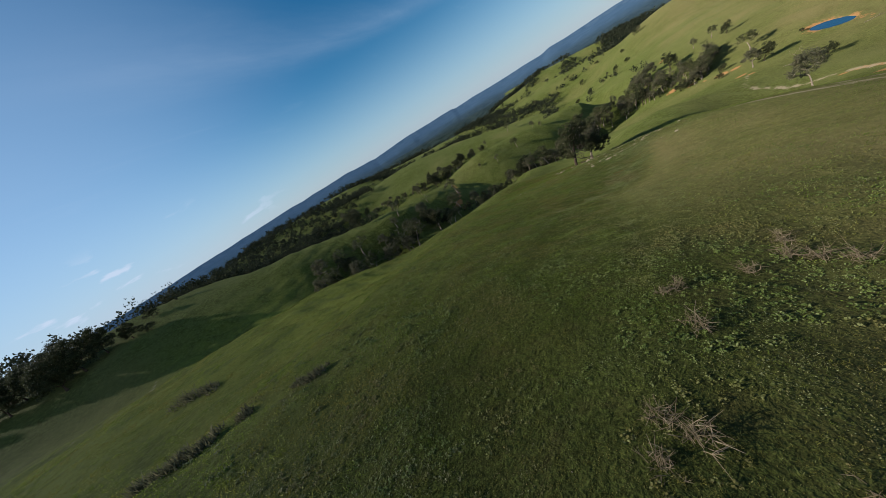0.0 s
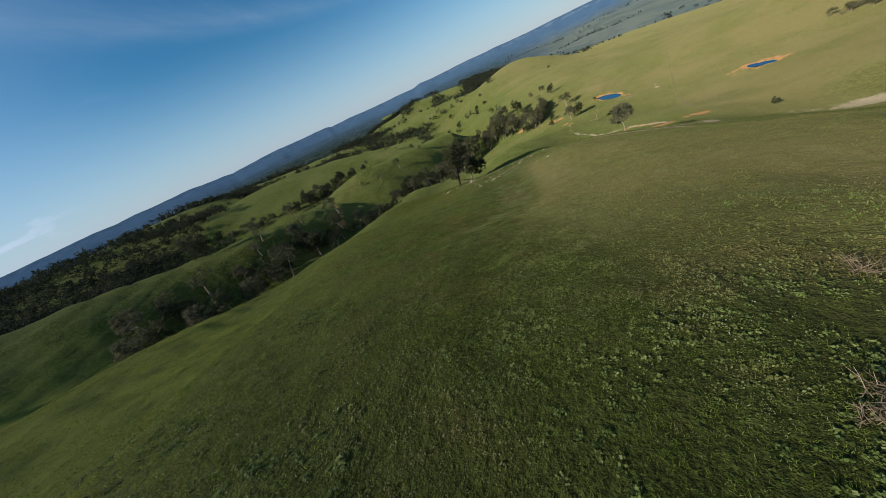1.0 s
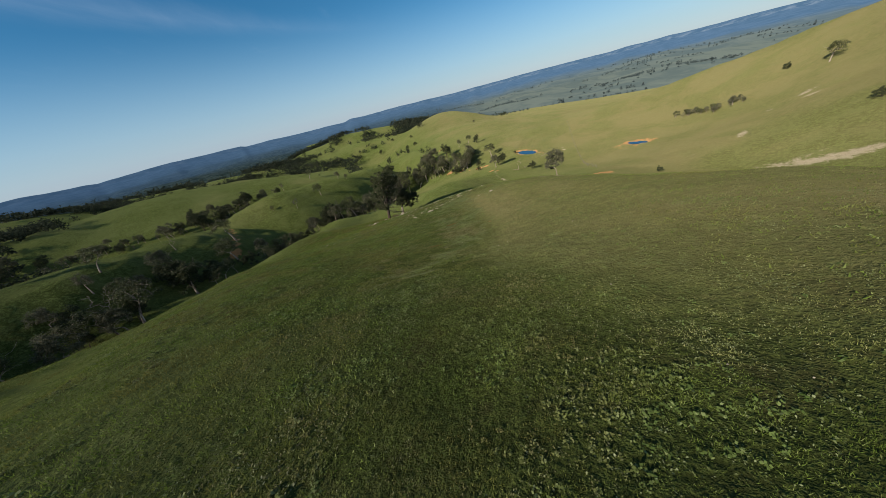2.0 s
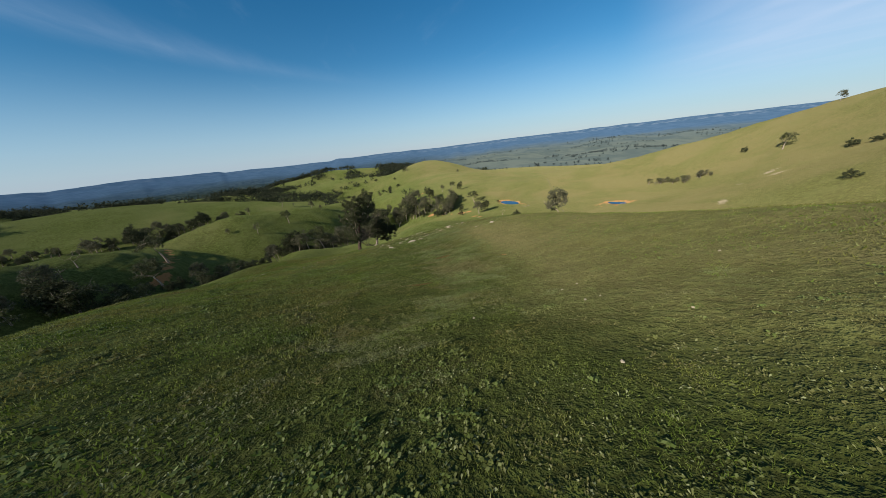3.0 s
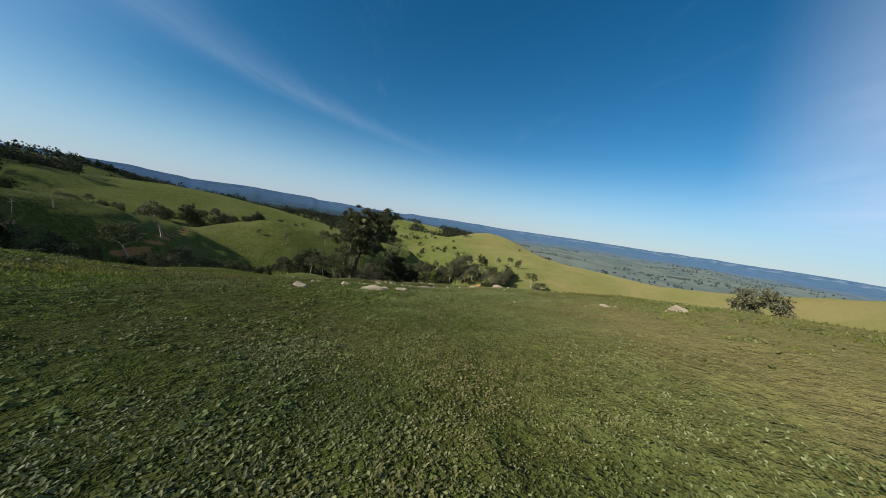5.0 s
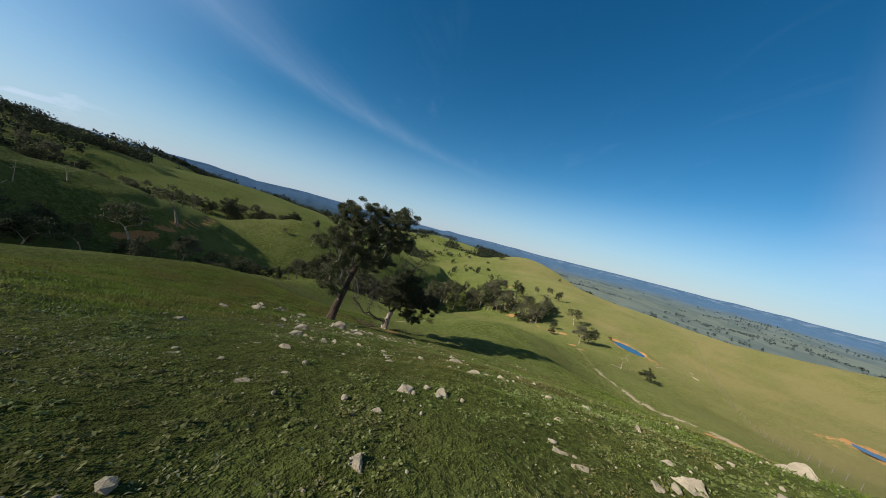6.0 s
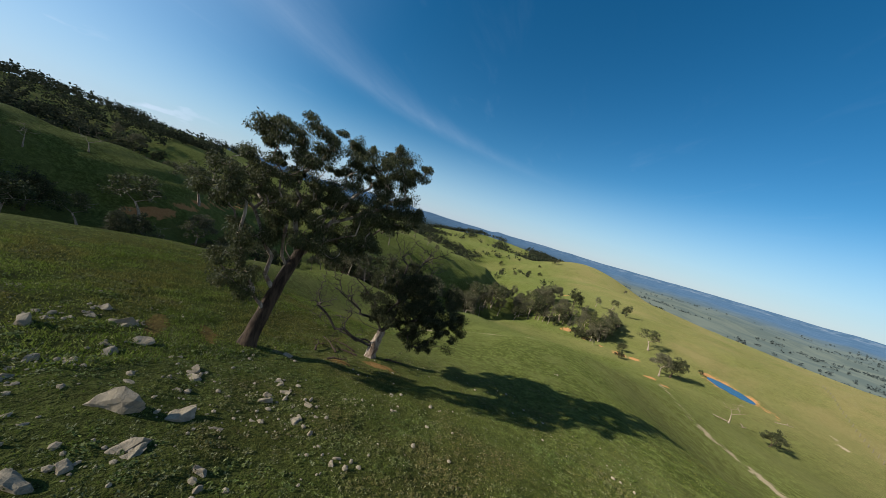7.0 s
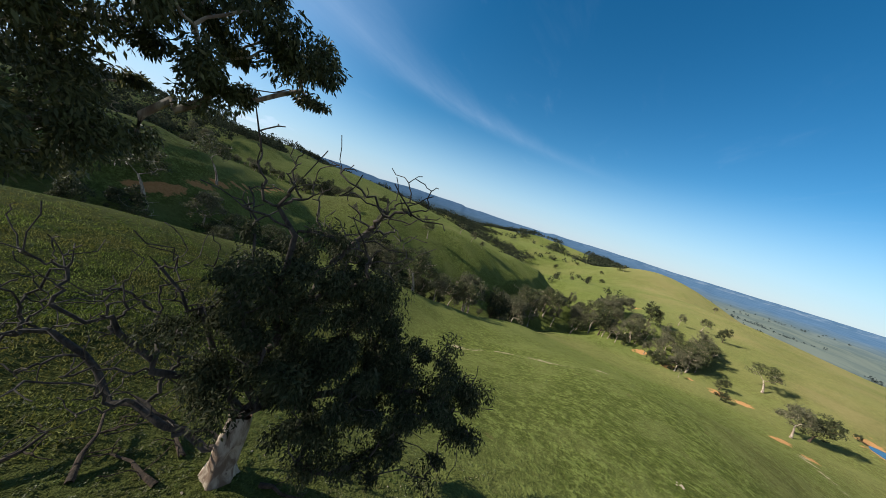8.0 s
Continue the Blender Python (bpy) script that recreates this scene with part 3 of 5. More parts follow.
def make_ground():
    xs = spread_lines(-24, 17, 0.42, -135, 110, -4900, 4900, 1.075)
    ys = spread_lines(-6, 126, 0.42, -20, 300, -3000, 4900, 1.06)
    gx, gy = np.meshgrid(xs, ys)
    x, y = gx.ravel(), gy.ravel()
    z = ground_height(x, y)
    nx, ny = len(xs), len(ys)
    k = (np.arange(ny - 1)[:, None] * nx + np.arange(nx - 1)[None, :]).ravel()
    me = sheet_mesh("ground", np.stack([x, y, z], 1), np.stack([k, k + 1, k + nx + 1, k + nx], 1))
    soil = np.maximum(blot(x, y, RED_SOIL), trail(x, y, RED_TRACK, 0.75))
    soil = np.maximum(soil, trail(x, y, BARE_TRACK, 0.85))
    pale = blot(x, y, PALE_SOIL)
    for line in PADS:
        pale = np.maximum(pale, trail(x, y, line, 1.0) * (0.62 + 0.25 * np.clip((162 - y) / 8, 0, 1) * np.clip(x / 20, 0, 1)))
    dry = np.clip((x - 36) / 70, 0, 1) * np.clip((y - 20) / 60, 0, 1) * 0.95 + np.clip((y - 420) / 200, 0, 1) * np.clip((x + 20) / 80, 0, 1) * 0.3
    dry = dry + np.clip((value_noise(x, y, 34, 11) - 0.62) * 2.2, 0, 0.5) * np.clip((np.hypot(x, y - 60) - 40) / 60, 0, 1)
    beyond = np.clip(((x - 82) * 143 - (y - 133) * 78) / 163 / 4 + 0.5, 0, 1) * np.clip((y - 90) / 40, 0, 1)  # the drier paddock past the fence
    dry = dry * (0.72 + 0.28 * beyond) + 0.30 * beyond
    # near eastern flank: dry grass plus the sun's hotspot painted as paler ground
    dry = dry + 1.0 * np.clip((x - flank(y)) / 5, 0, 1) * np.clip((48 - x) / 12, 0, 1) * np.clip((80 - y) / 12, 0, 1) * np.clip((y + 20) / 12, 0, 1)
    # shade among the blades as darker turf, left out where the flank is bright
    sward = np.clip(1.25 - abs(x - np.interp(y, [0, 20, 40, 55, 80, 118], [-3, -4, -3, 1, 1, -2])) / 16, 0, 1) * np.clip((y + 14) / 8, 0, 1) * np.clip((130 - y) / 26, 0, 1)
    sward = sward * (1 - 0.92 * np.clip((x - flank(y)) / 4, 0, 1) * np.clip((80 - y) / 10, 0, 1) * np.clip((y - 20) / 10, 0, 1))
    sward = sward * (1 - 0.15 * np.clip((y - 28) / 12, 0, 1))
    # western slope: turf darkened for the shaded sides of its grass
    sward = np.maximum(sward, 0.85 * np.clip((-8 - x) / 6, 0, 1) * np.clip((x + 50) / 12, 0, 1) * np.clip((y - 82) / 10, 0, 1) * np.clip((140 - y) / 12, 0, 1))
    # where backlit grass is painted in on the western slope, its edge broken by noise
    backlit_tint = ease(x + 30 * (value_noise(x, y, 27, 64) - 0.5) + 10 * (value_noise(x, y, 8, 65) - 0.5), -22, -66) * ease(x, -150, -110) * ease(y, 80, 40)
    for name, values in (("backlit_tint", backlit_tint), ("soil", soil), ("pale", pale), ("dry", np.clip(dry, 0, 1)), ("sward", sward)):
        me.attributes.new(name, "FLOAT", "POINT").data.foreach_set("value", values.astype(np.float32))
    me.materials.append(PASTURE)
    ob = new("ground", me)
    return tagged(ob, "rolling green pasture with bare red soil patches", "ground", kind="structure")


def sheet_mesh(name, verts, faces, smooth=True):
    """A mesh from arrays of places and of triangles or quads."""
    me = bpy.data.meshes.new(name)
    n, sides = faces.shape
    me.vertices.add(len(verts))
    me.vertices.foreach_set("co", np.ascontiguousarray(verts, dtype=np.float32).ravel())
    me.loops.add(n * sides)
    me.loops.foreach_set("vertex_index", np.ascontiguousarray(faces, dtype=np.int32).ravel())
    me.polygons.add(n)
    me.polygons.foreach_set("loop_start", np.arange(0, n * sides, sides, dtype=np.int32))
    me.polygons.foreach_set("use_smooth", np.full(n, smooth, dtype=bool))
    me.update(calc_edges=True)
    return me


ground = make_ground()


def make_dam_water(dx, dy, rx, ry, level, turn, label):
    bm = bmesh.new()
    ring = []
    for i in range(48):
        a = 2 * math.pi * i / 48
        r = 1.02 + 0.05 * math.sin(3 * a + dx) + 0.03 * math.sin(7 * a)
        u, v = turned(r * rx * math.cos(a), r * ry * math.sin(a), -turn)
        ring.append(bm.verts.new((dx + u, dy + v, level)))
    bm.faces.new(ring)
    me = bpy.data.meshes.new("dam_water")
    bm.to_mesh(me)
    me.materials.append(WATER)
    tagged(new("water", me), label, "water", kind="structure")


make_dam_water(*DAMS[0], "still blue farm dam ringed by bare red earth")
make_dam_water(*DAMS[1], "small muddy farm dam with red earth banks")


def make_range():
    """The far valley and the long sandstone escarpment that closes the view."""
    az = np.radians(np.linspace(-130, 110, 900))
    deg = np.degrees(az)
    sky = np.interp(deg, [-130, -100, -75, -60, -46, -41, -39.8, -33, -23, -22.2, -14, -6, -5, 12, 24, 46, 57, 70, 110], [0.3, 0.4, 0.2, 0.25, 0.14, -0.17, -0.37, -0.06, -0.10, -0.34, -0.40, -0.42, -0.12, 0.0, 0.2, 0.58, 0.7, 0.6, 0.2])
    sky = sky + (value_noise(deg, 0 * deg, 2.3, 21) - 0.5) * 0.14 + (value_noise(deg, 0 * deg, 0.5, 22) - 0.5) * 0.03
    east = np.clip((deg - 8) / 10, 0, 1)
    rows, cliff, farm, wood = [], [], [], []
    # distance, angle under the skyline, cliff, open fields in the east, woods in the west
    steps = [(1050, -5.6, 0, 1, 1), (1300, -4.4, 0, 1, 1), (1700, -3.5, 0, 1, 1), (2300, -2.7, 0, 1, 0.9), (2900, -2.1, 0, 0.85, 0.65), (3600, -1.25, 0, 0, 0.15), (4200, -0.52, 0, 0, 0), (4250, -0.40, 1, 0, 0), (4300, -0.26, 1, 0, 0), (4330, -0.10, 0.3, 0, 0), (4400, 0.0, 0, 0, 0), (4700, 0.02, 0, 0, 0)]
    table = np.array(steps)
    dists = np.r_[np.arange(1050, 3600, 70), np.arange(3600, 4200, 100), 4200, 4250, 4300, 4330, 4400, 4700]
    for dist in dists:
        drop, rocky, field, trees = (np.interp(dist, table[:, 0], table[:, q]) for q in range(1, 5))
        d = np.full(len(az), dist, float) + 60 * (value_noise(deg, 0 * deg, 4.0, 23) - 0.5) * (3600 < dist < 4350)
        e = np.radians(sky * min(1.0, (dist - 1000) / 2600) + drop)
        px, py = d * np.sin(az), 60 + d * np.cos(az)
        hills = np.clip((4000 - dist) / 1200, 0, 1) * np.clip((dist - 1050) / 150, 0, 1)
        lift = hills * (46 * (value_noise(px, py, 520, 24) - 0.5) + 24 * (value_noise(px, py, 210, 25) - 0.5) + 10 * (value_noise(px, py, 90, 26) - 0.5))
        gully = np.clip((dist - 2900) / 600, 0, 1) * np.clip((4250 - dist) / 500, 0, 1) * 16 * (value_noise(deg, 0 * deg, 1.6, 27) - 0.5)
        rows.append(np.stack([px, py, -22 + d * np.tan(e) + lift + gully], 1))
        cliff.append(np.full(len(az), rocky, float) * (0.25 + 0.75 * np.clip((deg - 0) / 20, 0, 1)))
        farm.append(field * east)
        wood.append(trees * (1 - east))
    plain = np.stack(rows)
    rng = np.random.default_rng(91)
    i, j = rng.integers(0, 30, 14000), rng.integers(0, len(az), 14000)
    q = plain[i, j]
    wood_here = value_noise(q[:, 0], q[:, 1], 330, 28) + 0.5 * value_noise(q[:, 0], q[:, 1], 110, 29) + 0.25 * rng.random(14000)
    q = q[(wood_here > 1.02) & (east[j] > 0.2)]
    PLAIN_TREES.append(np.stack([q[:, 0], q[:, 1], 8 * rng.uniform(0.5, 1.3, len(q)), q[:, 2]], 1))
    n = len(az)
    k = (np.arange(len(rows) - 1)[:, None] * n + np.arange(n - 1)[None, :]).ravel()
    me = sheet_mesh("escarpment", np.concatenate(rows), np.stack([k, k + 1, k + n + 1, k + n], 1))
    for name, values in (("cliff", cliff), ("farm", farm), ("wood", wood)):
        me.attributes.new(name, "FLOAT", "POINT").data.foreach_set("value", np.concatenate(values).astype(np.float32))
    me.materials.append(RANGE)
    tagged(new("backdrop", me), "far valley and long escarpment with pale cliffs, haze painted in as blue, faintly glowing", "mountain range", kind="structure")


PLAIN_TREES = []  # places of trees on the far plain
make_range()

# ---- trees ----
def part(name, me, material_, parent, label=""):
    """A mesh as one part of a thing."""
    if not me.materials:
        me.materials.append(material_)
    ob = new(name, me)
    ob.parent = parent
    return tagged(ob, label)


def tube_mesh(name, segments, sides=6, wobble=0.0, seed=0, lobes=0.0):
    """One mesh of tapering tubes: segments are chains of (place, radius)."""
    rng = np.random.default_rng(seed)
    verts, faces, base = [], [], 0
    ring = np.arange(sides) * 2 * np.pi / sides
    for chain in segments:
        pts = np.array([p for p, _ in chain], float)
        rad = np.array([r for _, r in chain], float)
        n = len(pts)
        way = np.gradient(pts, axis=0)
        way /= np.linalg.norm(way, axis=1)[:, None] + 1e-9
        side = np.cross(way, np.where(abs(way[:, 2:]) > 0.9, [[1.0, 0, 0]], [[0, 0, 1.0]]))
        side /= np.linalg.norm(side, axis=1)[:, None] + 1e-9
        other = np.cross(way, side)
        lump = 1 + wobble * (rng.random((n, sides)) - 0.5)
        height = np.r_[0, np.cumsum(np.linalg.norm(np.diff(pts, axis=0), axis=1))][:, None]
        r = rad[:, None] * lump * (1 + lobes * (np.cos(3 * ring[None] + 1.1 * height) + 0.7 * np.cos(5 * ring[None] - 1.7 * height + 1)))
        v = pts[:, None] + r[..., None] * (np.cos(ring)[None, :, None] * side[:, None] + np.sin(ring)[None, :, None] * other[:, None])
        verts.append(v.reshape(-1, 3))
        i = np.arange(n - 1)[:, None] * sides + np.arange(sides)[None, :]
        j = np.arange(n - 1)[:, None] * sides + (np.arange(sides)[None, :] + 1) % sides
        faces.append(np.stack([i, j, j + sides, i + sides], -1).reshape(-1, 4) + base)
        base += n * sides
    return sheet_mesh(name, np.concatenate(verts), np.concatenate(faces))


def leaf_mesh(name, centres, radii, counts, length, width, droop, seed, flat=0.75, outward=0.3):
    """Clumps of single leaves: each a folded blade of four corners that hangs more or less."""
    rng = np.random.default_rng(seed)
    which = np.repeat(np.arange(len(centres)), counts)
    n = len(which)
    out = rng.normal(size=(n, 3))
    out /= np.linalg.norm(out, axis=1)[:, None]
    depth = rng.random(n) ** 0.55
    stretch = rng.uniform(0.55, 1.45, (len(centres), 3)) * [1, 1, flat]
    p = np.asarray(centres)[which] + out * (depth * np.asarray(radii)[which])[:, None] * stretch[which]
    way = out * outward + rng.normal(size=(n, 3)) * 0.6 + [0, 0, -droop]
    way /= np.linalg.norm(way, axis=1)[:, None]
    side = np.cross(way, rng.normal(size=(n, 3)))
    side /= np.linalg.norm(side, axis=1)[:, None]
    s = (0.6 + 0.8 * rng.random(n))[:, None]
    fold = np.cross(way, side) * 0.15
    a, b = p, p + way * length * s
    m = p + way * length * s * 0.45
    c, d = m + (side + fold) * width * s * 0.5, m + (fold - side) * width * s * 0.5
    v = np.stack([a, c, b, d], 1).reshape(-1, 3)
    return sheet_mesh(name, v, np.arange(4 * n).reshape(n, 4), smooth=False)


class Skeleton:
    """Grows limbs from a trunk to given tips, each from the nearest fitting branch, and thickens them by what they carry."""

    def __init__(self, trunk, seed):
        self.rng = np.random.default_rng(seed)
        self.place = [np.array(p, float) for p in trunk]
        self.parent = [-1] + list(range(len(trunk) - 1))
        self.first = len(trunk)
        self.tips = []

    def grow(self, tip, low=1, sag=0.12, steps=4, rough=0.05, node=None):
        tip = np.array(tip, float)
        at = np.array(self.place)
        d = np.linalg.norm(at - tip, axis=1)
        cost = d + 1.2 * np.maximum(at[:, 2] - tip[2] + 0.25 * d, 0)
        cost[:low] = 1e9
        k = int(np.argmin(cost)) if node is None else node
        start = self.place[k]
        span = tip - start
        size = np.linalg.norm(span)
        for i in range(1, steps + 1):
            t = i / steps
            q = start + span * t + np.array([0, 0, 1]) * size * sag * math.sin(math.pi * t) * (1 if span[2] > -0.3 * size else -0.3)
            if i < steps:
                q = q + self.rng.normal(size=3) * size * rough
            self.place.append(q)
            self.parent.append(k)
            k = len(self.place) - 1
        self.tips.append(k)

    def radii(self, trunk_r, twig, power=2.2, flare=1.35, upper=0.48):
        n = len(self.place)
        load = np.zeros(n)
        kids = np.zeros(n, int)
        for p in self.parent:
            if p >= 0:
                kids[p] += 1
        for i in range(n - 1, -1, -1):
            if kids[i] == 0:
                load[i] = 1.0
            if self.parent[i] >= 0:
                load[self.parent[i]] += load[i]
        r = twig * load ** (1 / power)
        top = upper * trunk_r
        for i in range(self.first):
            t = 1 - i / (self.first - 1)
            r[i] = max(r[i], top) + (trunk_r - max(r[i], top)) * t ** 1.1 if trunk_r > r[i] else trunk_r
        r[0] *= flare
        r[1] *= 1 + 0.4 * (flare - 1)
        return np.minimum(r, trunk_r * 1.05 * flare)

    def chains(self, r):
        """Trunk, and each run of limb from its fork to its tip."""
        heads = [(self.place[i], r[i]) for i in range(self.first)]
        runs, used = [], set(range(self.first))
        for tip in self.tips:
            run, k = [], tip
            while k not in used:
                run.append((self.place[k], r[k]))
                used.add(k)
                k = self.parent[k]
            if run:
                run.append((self.place[k], min(r[k], run[-1][1] * 1.25)))
                runs.append(run[::-1])
        return heads, runs


def crown_points(rng, blobs, axis, spread, many=6.6):
    """Tips of foliage inside blobs given by (along the axis, height, radius)."""
    ax = np.array([axis[0], axis[1], 0.0])
    across = np.array([-axis[1], axis[0], 0.0])
    tips = []
    for along, height, r in blobs:
        for _ in range(max(2, int(round(many * r ** 1.3)))):
            o = rng.normal(size=3) * 0.5
            tips.append(ax * (along + o[0] * r) + across * (o[1] * r * 0.8 + rng.uniform(-spread, spread) * (1.0 if along < 6 else 0.6)) + np.array([0, 0, height + o[2] * r]))
    return tips


def tall_gum():
    rng = np.random.default_rng(5)
    axis = (0.52, 0.854)
    # heads of foliage: along the lean, height, radius
    upper = [(-3.0, 10.8, 0.6), (-2.4, 10.2, 0.7), (-1.7, 11.6, 0.6), (-1.3, 12.9, 1.0), (-0.8, 13.6, 0.8), (0.8, 13.7, 1.2), (1.8, 12.7, 1.2), (3.2, 13.6, 1.2), (4.4, 14.1, 0.9), (5.6, 13.2, 1.3), (6.8, 14.5, 1.1), (7.6, 13.4, 1.2), (8.7, 14.2, 0.8), (9.1, 13.2, 0.7),
             (4.2, 12.0, 1.4), (6.2, 11.8, 1.3), (8.0, 11.8, 1.2), (9.6, 11.0, 0.9), (10.5, 10.6, 0.6), (0.2, 11.6, 1.5), (2.0, 11.0, 1.5)]
    lower = [(-1.2, 10.3, 1.4), (-2.7, 9.2, 0.8), (-3.5, 9.5, 0.5), (-0.4, 8.9, 1.4), (1.2, 9.2, 1.5), (2.9, 9.3, 1.5), (4.6, 9.9, 1.4), (5.9, 9.0, 1.2),
             (7.2, 9.9, 1.2), (8.4, 9.9, 0.9), (2.0, 7.7, 1.1), (3.9, 7.9, 1.0), (5.6, 7.9, 0.8), (5.2, 7.1, 0.9), (6.8, 7.9, 0.8), (3.0, 6.9, 0.8), (-1.6, 7.8, 1.0), (0.2, 7.4, 0.9), (-1.7, 5.6, 1.0), (-2.1, 5.0, 0.8), (-0.9, 4.7, 0.7), (-0.5, 3.7, 0.6)]
    blobs = upper + lower
    ax, across = np.array([*axis, 0]), np.array([-axis[1], axis[0], 0])
    trunk = [tuple(ax * a + across * b + np.array([0, 0, h])) for a, b, h in ((0, 0, -0.6), (0.04, 0.02, 0.2), (0.14, -0.03, 0.8), (0.32, 0.05, 1.5), (0.52, -0.02, 2.2), (0.72, 0.06, 2.9), (0.90, 0.0, 3.6), (1.12, 0.04, 4.4), (1.36, 0.0, 5.2), (1.72, 0.12, 6.1), (2.0, 0.0, 7.0), (2.5, -0.1, 8.0))]
    sk = Skeleton(trunk, 5)
    # the great limbs, which fan out from low forks
    for along, side, high, node, sag in ((-1.6, 0.6, 9.2, 6, 0.08), (-0.4, -0.9, 11.0, 8, 0.03), (1.1, 0.8, 11.2, 9, 0.03), (3.4, -0.5, 11.8, 11, 0.02), (5.6, 0.7, 11.6, 11, 0.05), (4.6, -1.3, 8.4, 9, 0.10), (7.2, 0.0, 10.6, 10, 0.10), (3.4, 1.6, 9.0, 9, 0.08), (-1.3, 0.2, 4.8, 4, 0.14), (0.6, 1.6, 8.4, 8, 0.05)):
        sk.grow(ax * along + across * side + np.array([0, 0, high]), 3, sag, 6, 0.035, node)
    tips = crown_points(rng, blobs, axis, 1.9, 8.0)
    order = sorted(tips, key=lambda p: np.linalg.norm(p - np.array([0.5, 0.9, 5.5])))
    for p in order:
        sk.grow(p, 3, 0.10, 4, 0.06)
    tree = tagged(new("gum_tree"), "tall leaning eucalyptus with pale limbs and drooping leaf clumps", "tree", "trees on the rocky knoll")
    r = sk.radii(0.47, 0.027, 2.05, 1.55, 0.40)
    head, runs = sk.chains(r)
    part("trunk", tube_mesh("trunk", [head], 20, 0.10, 1, 0.06), BARK, tree, "thick brown trunk")
    runs.sort(key=lambda c: -c[0][1])
    for run in runs[:44]:
        part("limb", tube_mesh("limb", [run], 8, 0.12, 2), PALE_BARK, tree, "pale smooth limb")
    tagged(part("brushwood", tube_mesh("brushwood", runs[44:], 5), PALE_BARK, tree), kind="stuff")
    centres = np.array(order)
    leaf_groups(tree, centres, np.random.default_rng(9).uniform(0.32, 0.70, len(centres)), 500, 0.15, 0.046, 0.85, GUM_LEAF, 8)
    return tree


def leaf_groups(tree, centres, radii, each, length, width, droop, mat, groups):
    """The crown as leaf clusters, by the height and side they sit at."""
    key = np.argsort(centres[:, 0] * 0.5 + centres[:, 1] * 0.866 + 0.3 * centres[:, 2])
    for i, chunk in enumerate(np.array_split(key, groups)):
        tagged(part("foliage", leaf_mesh("foliage", centres[chunk], radii[chunk], np.full(len(chunk), each), length, width, droop, 40 + i), mat, tree), kind="stuff")


def gnarled_gum():
    rng = np.random.default_rng(12)
    axis = (0.805, 0.594)
    upper = [(0.6, 6.6, 1.4), (1.9, 7.4, 1.5), (3.2, 5.9, 1.5), (1.5, 4.7, 1.4), (-0.2, 5.3, 1.1), (5.2, 5.2, 1.4), (6.4, 5.3, 1.0), (5.2, 3.5, 1.2), (3.4, 3.4, 1.3), (0.8, 8.4, 1.1), (2.6, 4.6, 1.4), (4.2, 6.2, 1.2), (-0.9, 6.6, 1.0), (0.2, 7.6, 1.2), (2.8, 8.2, 1.1), (-0.6, 4.2, 0.9), (6.6, 4.2, 1.1), (4.4, 4.6, 1.4), (-1.4, 5.6, 0.9), (1.6, 9.2, 1.0), (3.6, 7.4, 1.2)]
    lower = [(2.2, 3.6, 1.1), (2.6, 6.6, 1.3), (3.6, 5.0, 1.4), (2.8, 5.6, 1.4), (4.2, 2.6, 1.1), (3.0, 2.5, 1.1), (5.6, 4.4, 1.2), (1.0, 5.8, 1.3), (7.6, 3.4, 0.9), (7.9, 4.8, 0.8), (6.2, 2.4, 0.9), (5.0, 2.0, 0.8), (1.8, 6.4, 1.2), (3.4, 6.6, 1.1), (0.2, 4.6, 1.0)]
    blobs = upper + lower
    trunk = [(0, 0, -0.5), (0.05, -0.03, 0.05), (-0.02, 0.05, 0.45), (0.10, 0.02, 0.85), (0.05, 0.10, 1.25), (0.19, 0.09, 1.65), (0.17, 0.18, 2.05), (0.30, 0.16, 2.4), (0.3, 0.2, 2.7)]
    sk = Skeleton(trunk, 12)
    ax, across = np.array([0.805, 0.594, 0]), np.array([-0.594, 0.805, 0])
    sk.grow(ax * 2.6 + np.array([0, 0, 3.9]), 2, 0.05)
    sk.grow(ax * 1.2 + across * 0.6 + np.array([0, 0, 3.4]), 1, 0.0, 5, 0.03)
    sk.grow(ax * -1.9 + np.array([0, 0, 3.6]), 2, -0.05)
    for along, side, high, node, sag in ((-5.4, 0.6, 4.0, 4, -0.10), (-4.0, -1.0, 6.0, 6, 0.10), (-4.6, 1.2, 2.6, 4, -0.05), (-3.0, 0.3, 7.2, 8, 0.08), (1.2, -0.5, 11.6, 8, 0.04), (3.0, 0.6, 10.8, 8, 0.06), (6.4, 0.2, 4.2, 8, 0.12)):
        sk.grow(ax * along + across * side + np.array([0, 0, high]), 2, sag, 9, 0.035, node)
    sk.grow(ax * 0.7 + np.array([0, 0, 6.0]), 3, 0.02)
    tips = crown_points(rng, blobs, axis, 1.9, 5.8)
    order = sorted(tips, key=lambda p: np.linalg.norm(p - np.array([0.3, 0.2, 2.5])))
    for p in order:
        sk.grow(p, 3, 0.10, 4, 0.07)
    live = len(sk.tips)
    # bare limbs on the open side, low down and at the top
    for i in range(40):
        side = rng.uniform(-1.7, 1.7)
        p = ax * rng.uniform(-5.8, -0.8) + across * side + np.array([0, 0, rng.uniform(2.6, 7.4)])
        sk.grow(p, 3, rng.uniform(-0.06, 0.10), 7, 0.05)
    for i in range(26):
        p = ax * rng.uniform(-0.2, 4.2) + across * rng.uniform(-1.5, 1.5) + np.array([0, 0, rng.uniform(9.0, 11.4)])
        sk.grow(p, 3, 0.05, 6, 0.05)
    for i in range(8):
        p = ax * rng.uniform(6.0, 7.6) + across * rng.uniform(-1.0, 1.0) + np.array([0, 0, rng.uniform(3.0, 5.6)])
        sk.grow(p, 3, 0.05, 6, 0.05)
    ends = [sk.place[k] for k in sk.tips[live:]]
